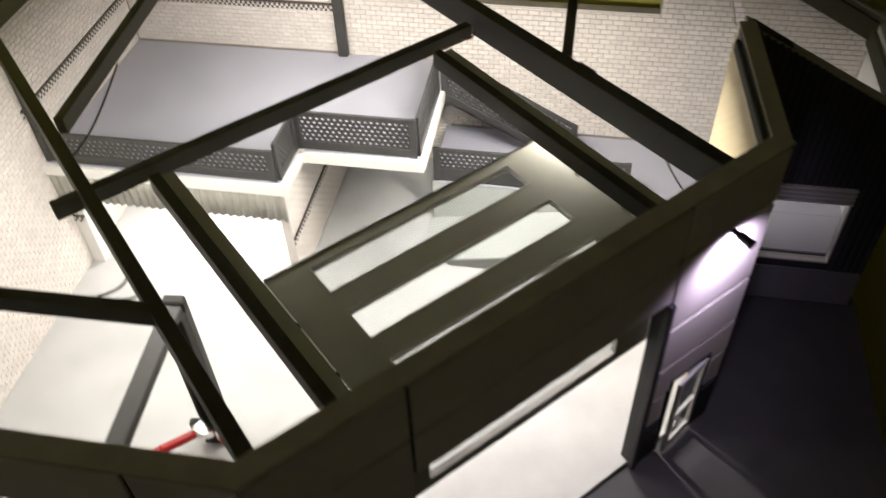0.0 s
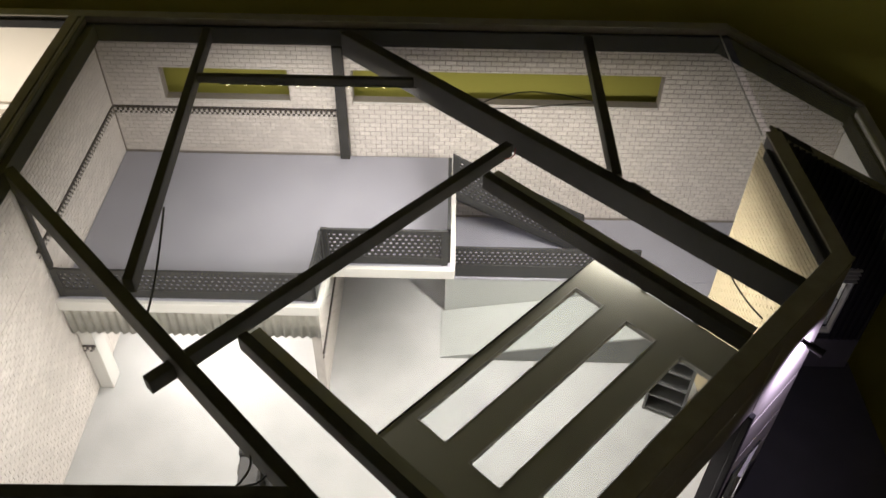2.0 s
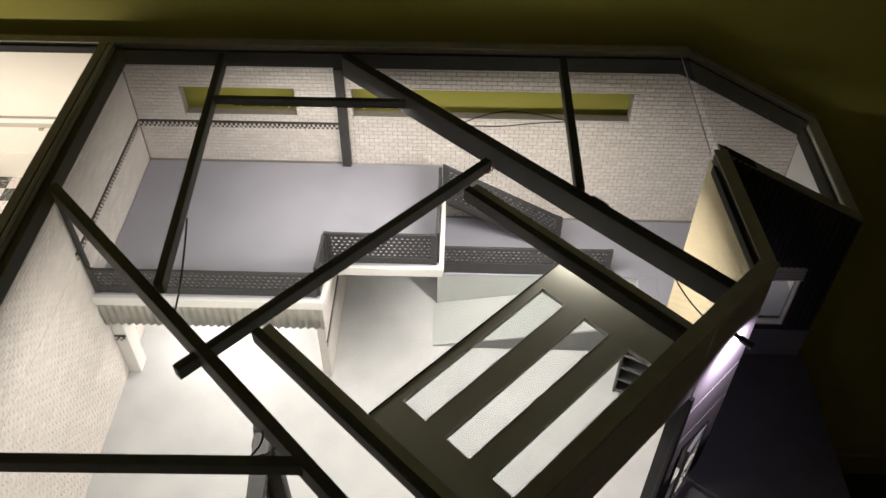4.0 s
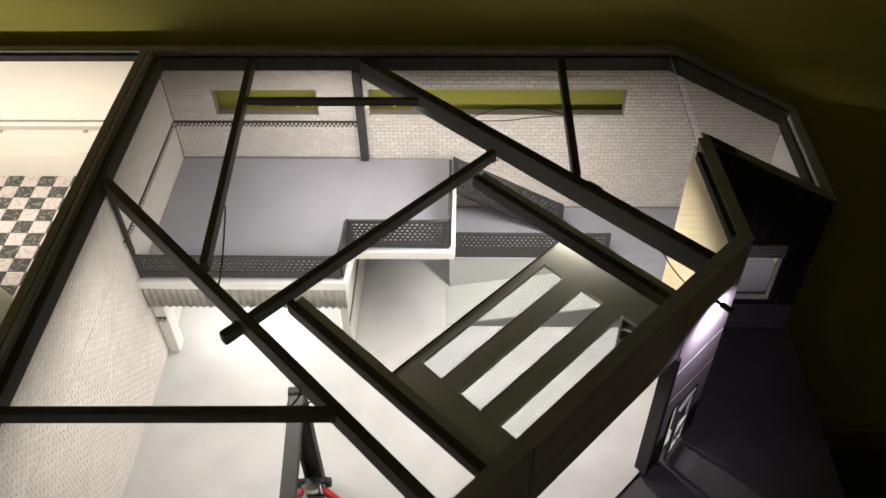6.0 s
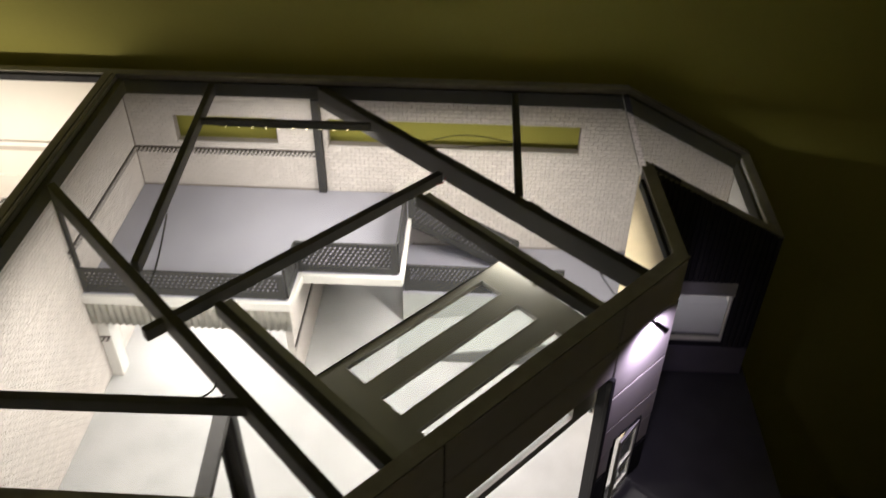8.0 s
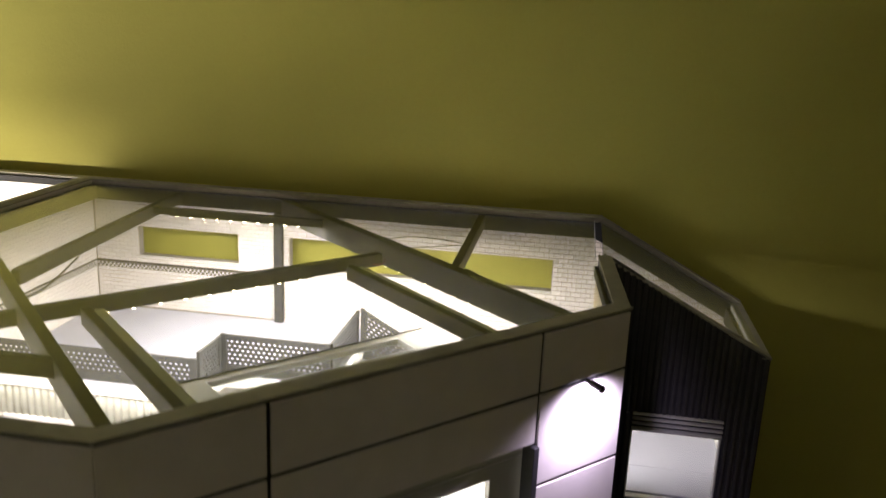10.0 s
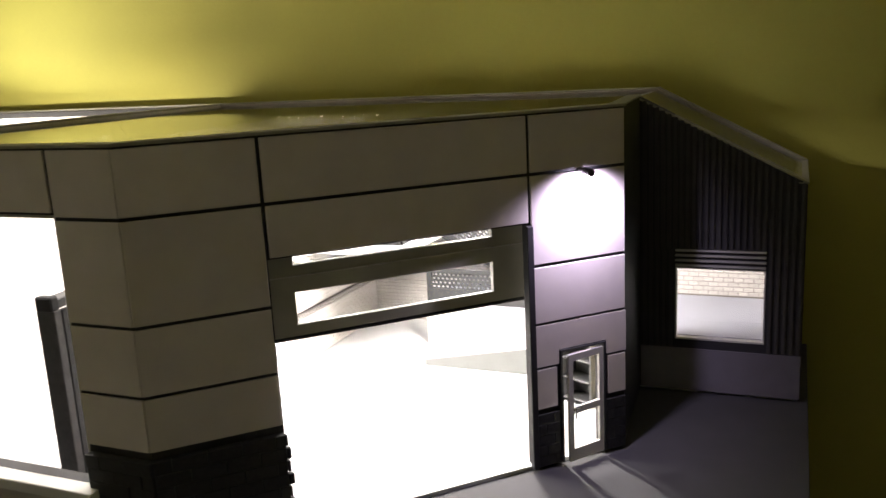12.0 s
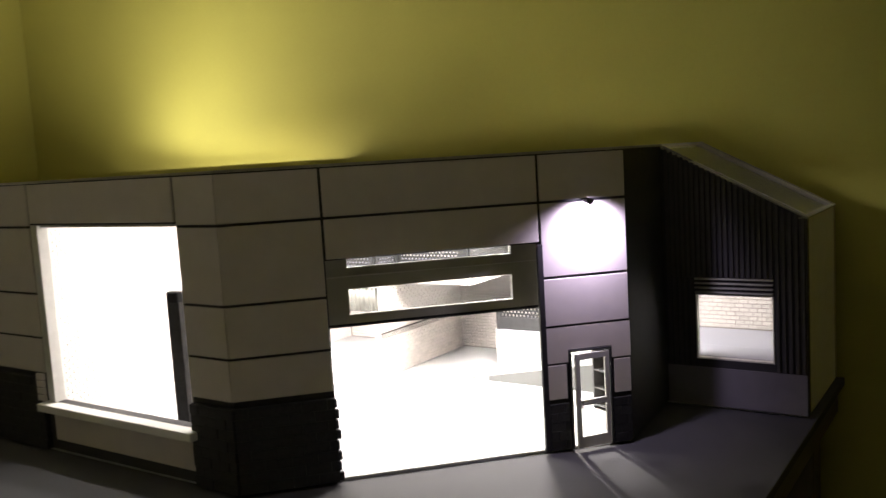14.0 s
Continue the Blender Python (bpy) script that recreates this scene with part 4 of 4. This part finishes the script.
# marble tiles, one object each
ts = 0.0200
tiles = {}
for mat_, key in ((M_MARBLE_W, 0), (M_MARBLE_B, 1)):
    vs, fs = brick_mesh(ts - 0.0004, ts - 0.0004, 0.0014, 0.0002)
    me = bpy.data.meshes.new("tile")
    me.from_pydata([(x, z, -y - 0.0014) for x, y, z in vs], [], [tuple(reversed(q)) for q in fs])
    me.materials.append(mat_)
    tiles[key] = me
for i in range(17):
    for j in range(17):
        ob = new("tile", tiles[(i + j) % 2])
        ob.parent = show_floor
        ob.matrix_parent_inverse = show_floor.matrix_world.inverted()
        ob.location = (-0.0105 - ts * (i + 0.78), -0.0135 - ts * (j + 0.5), SZ)

# ---- two-post car lift ----
lift = thing("car_lift", "black two-post car lift with red swing arms and overhead bar", "car lift", (0.2, -0.43, 0.0))


def lift_column(at, yaw, arms, rise):
    base = pose(*at, 0, 0, yaw)
    high = base @ Matrix.Translation((0, 0, rise))

    def bx(nm, d, mat, lab="", m=base, bev=0.0006, under=lift):
        bm = bmesh.new()
        box(bm, *d, m=m, bevel=bev)
        return part(nm, bm, mat, under, lab)

    bx("base_plate", (-0.0105, 0.0105, -0.010, 0.010, 0.0004, 0.003), M_BLACK)
    bx("column", (-0.0080, 0.0080, 0.0, 0.0075, 0.003, 0.150), M_BLACK)
    bx("column_flange", (-0.0085, -0.0055, -0.008, 0.0, 0.003, 0.150), M_BAND)
    bx("column_flange", (0.0055, 0.0085, -0.008, 0.0, 0.003, 0.150), M_BAND)
    car = bx("carriage", (-0.0125, 0.0125, -0.014, -0.0082, 0.006, 0.022), M_BAND, "", high)
    bx("side_lug", (-0.0165, -0.0126, -0.012, -0.006, 0.008, 0.018), M_BLACK, "", high, 0.0006, car)
    bx("side_lug", (0.0126, 0.0165, -0.012, -0.006, 0.008, 0.018), M_BLACK, "", high, 0.0006, car)
    bm = bmesh.new()
    rod(bm, high @ Vector((0, -0.0155, 0.0165)), high @ Vector((0, -0.0155, 0.0235)), 0.0076, segs=24)
    part("collar", bm, M_CHROME, car, "chrome collar round the arm pivots")
    for sx, ang in arms:
        am = high @ Matrix.Translation((sx, -0.016, 0.013)) @ pose(0, 0, 0, 0, 0, ang)
        arm = bx("arm", (0.002, 0.030, -0.0032, 0.0032, -0.003, 0.0036), M_RED, "red enamelled swing arm", am, 0.0013)
        bx("arm_tube", (0.0301, 0.046, -0.0025, 0.0025, -0.002, 0.0028), M_RED, "red inner arm tube", am, 0.0005, arm)
        bx("arm_tip", (0.0461, 0.060, -0.0034, 0.0034, -0.0022, 0.0034), M_RUBBER, "black arm tip", am, 0.0005, arm)
        bm = bmesh.new()
        rod(bm, am @ Vector((0, 0, -0.005)), am @ Vector((0, 0, 0.0072)), 0.0030, segs=16)
        part("pivot_pin", bm, M_CHROME, arm, "chrome pivot pin")


lift_column((0.1960, -0.370, 0.0003), 4, ((-0.0085, 216), (0.0085, -40)), 0.012)
lift_column((0.2065, -0.4965, 0.0003), 184, ((-0.0085, 216), (0.0085, -40)), 0.012)
lm = frame_of((0.1960, -0.363), (0.2065, -0.5035))
bm = bmesh.new()
box(bm, 0.0, 0.1409, -0.0065, 0.0065, 0.1505, 0.158, m=lm, bevel=0.0008)
part("overhead_bar", bm, M_BLACK, lift)
for s in (-0.001, 0.1339):
    bm = bmesh.new()
    box(bm, s, s + 0.008, -0.0075, 0.0075, 0.1495, 0.1605, m=lm, bevel=0.0012)
    part("bar_cap", bm, M_RUBBER, lift)

# open steel shelf unit beside the small door
unit = thing("shelf_unit", "dark grey open steel shelf unit by the door", "shelf unit", (0.54, -0.25, 0.0))
um = pose(0.512, -0.194, 0.0, 0, 0, -25)
for nm, d in (("side_panel", (0.0, 0.0025, -0.021, 0.0, 0.0004, 0.078)), ("side_panel", (0.0325, 0.035, -0.021, 0.0, 0.0004, 0.078)), ("back_panel", (0.0026, 0.0324, -0.0020, 0.0, 0.0004, 0.078))):
    box_part(nm, d, M_SHELFGREY, unit, m=um)
for z in (0.003, 0.022, 0.041, 0.060, 0.0762):
    box_part("shelf", (0.0026, 0.0324, -0.021, -0.0021, z, z + 0.0018), M_SHELFGREY, unit, m=um)


# ---- cables ----
def cable(points, mat=None, r=0.0006, label="thin black lamp wire hanging from a roof beam"):
    return tagged(wire("cable", points, mat or M_WIRE, r), label, "cable", "lamp wires")


cable([(0.1262, -0.235, 0.2535), (0.131, -0.27, 0.247), (0.136, -0.31, 0.244), (0.140, -0.338, 0.2505)], r=0.0008)
cable([(0.13, -0.0875, 0.262), (0.17, -0.089, 0.2595), (0.22, -0.0875, 0.261), (0.27, -0.0895, 0.2585), (0.295, -0.0885, 0.258)])
cable([(0.33, -0.11, 0.25), (0.36, -0.09, 0.254), (0.40, -0.088, 0.258), (0.437, -0.10, 0.256)], r=0.0005)
cable([(0.325, -0.10, 0.249), (0.37, -0.100, 0.246), (0.41, -0.099, 0.252), (0.437, -0.102, 0.256)], r=0.0005)
cable([(0.196, -0.3990, 0.2475), (0.207, -0.409, 0.2490), (0.220, -0.424, 0.2515), (0.224, -0.440, 0.2560), (0.2205, -0.4535, 0.2655)], r=0.0007)
cable([(0.200, -0.4030, 0.2470), (0.2135, -0.416, 0.2470), (0.232, -0.431, 0.2480), (0.230, -0.446, 0.2540), (0.2220, -0.4545, 0.2660)], r=0.0007)
cable([(0.352, -0.166, 0.253), (0.372, -0.172, 0.246), (0.372, -0.158, 0.252)], M_REDWIRE, 0.0005, "thin red lamp wire at a beam joint")
cable([(0.505, -0.276, 0.25), (0.515, -0.29, 0.235), (0.530, -0.30, 0.225)])

# ---- brick courses, last ----
brick_field(under, UM, 0.0, 0.190, 0.001, 0.0497, 0.0094, 0.0044, 0.0005, M_TILE)
brick_field(under, UM, 0.0, 0.190, 0.0598, 0.1165, 0.0094, 0.0044, 0.0005, M_TILE)
brick_field(part_wall, PM, 0.0, LP - 0.001, 0.001, 0.1718, 0.0094, 0.0044, 0.0003, M_TILE, pieces=0)
brick_field(part_wall, PM, 0.0, LP - 0.199, 0.1725, 0.2505, 0.0094, 0.0044, 0.0003, M_TILE, pieces=0)
brick_field(part_wall, PM, LP - 0.1985, LP - 0.001, 0.1806, 0.2505, 0.0094, 0.0044, 0.0003, M_TILE, pieces=0)
hb = [(a + OFF - 0.0004, b + OFF + 0.0004, c - 0.0013, d) for a, b, c, d in (W1, W2)]
brick_field(back, BM_, OFF + 0.0055, OFF + post_x, MZ + 0.001, 0.1718, 0.0094, 0.0044, 0.0005, M_TILE)
brick_field(back, BM_, OFF + 0.0055, OFF + post_x, 0.1806, 0.2500, 0.0094, 0.0044, 0.0005, M_TILE, holes=hb)
brick_field(back, BM_, OFF + 0.0055, OFF + MX2, 0.001, MZ - 0.007, 0.0094, 0.0044, 0.0005, M_TILE)
brick_field(back, BM_, OFF + post_x + 0.0092, LB + LBB - T, PZ + 0.0005, 0.2500, 0.0102, 0.0050, 0.0007, M_TILE, holes=hb, pieces=300, near=(OFF + 0.47, 0.15), top=lambda s: 0.2501 if s < LB else H - (H - EAVE) * (s - LB) / LBB - 0.0185)
brick_field(recess, frame_of((P4[0] - T, P4[1] + 0.004), (P5[0] - T - 0.001, P5[1] + 0.004)), 0.0, LR - 0.002, 0.001, 0.262, 0.0094, 0.0044, 0.0006, M_CREAM, pieces=0)
brick_field(facade, FM, 0.0, GO[0] - 0.0008, 0.0, PL - 0.0008, 0.022, 0.0092, 0.0003, M_STONE, depth=0.0052, pieces=60, rough=0.0009, name="stone")
brick_field(facade, FM, GO[1] + 0.0024, SD[0] - 0.0024, 0.0, 0.0452, 0.014, 0.0086, 0.0002, M_STONE, depth=0.0026, pieces=30, rough=0.0002, name="stone")
brick_field(facade, FM, SD[1] + 0.0024, LF - 0.0005, 0.0, 0.0452, 0.014, 0.0086, 0.0002, M_STONE, depth=0.0026, pieces=30, rough=0.0002, name="stone")
brick_field(front, FW, SW[1] + 0.001, LFW + 0.003, 0.0, PL - 0.0008, 0.022, 0.0092, 0.0003, M_STONE, depth=0.0052, pieces=40, rough=0.0009, name="stone")
brick_field(front, FW, SW[0] - 0.30, SW[0] - 0.0062, 0.0, PL - 0.0008, 0.022, 0.0092, 0.0003, M_STONE, depth=0.0052, pieces=120, rough=0.0009, name="stone")
# ragged stone ends beside the garage opening
for k in range(8):
    bm = bmesh.new()
    w = (0.0030, 0.0014, 0.0024, 0.0010)[k % 4]
    box(bm, GO[0] - 0.0007, GO[0] + w, -0.0058, -0.0012, 0.0008 + 0.0092 * k, 0.0086 + 0.0092 * k, m=FM, bevel=0.0007)
    part("stone", bm, M_STONE, facade)
# cast bricks at the far pier's edge
for k in range(4):
    bm = bmesh.new()
    box(bm, SW[0] - 0.0145, SW[0] - 0.0024, -0.0062, -0.0025, 0.0505 + 0.0072 * k, 0.0570 + 0.0072 * k, m=FW, bevel=0.0006)
    part("brick", bm, M_PANEL, front)
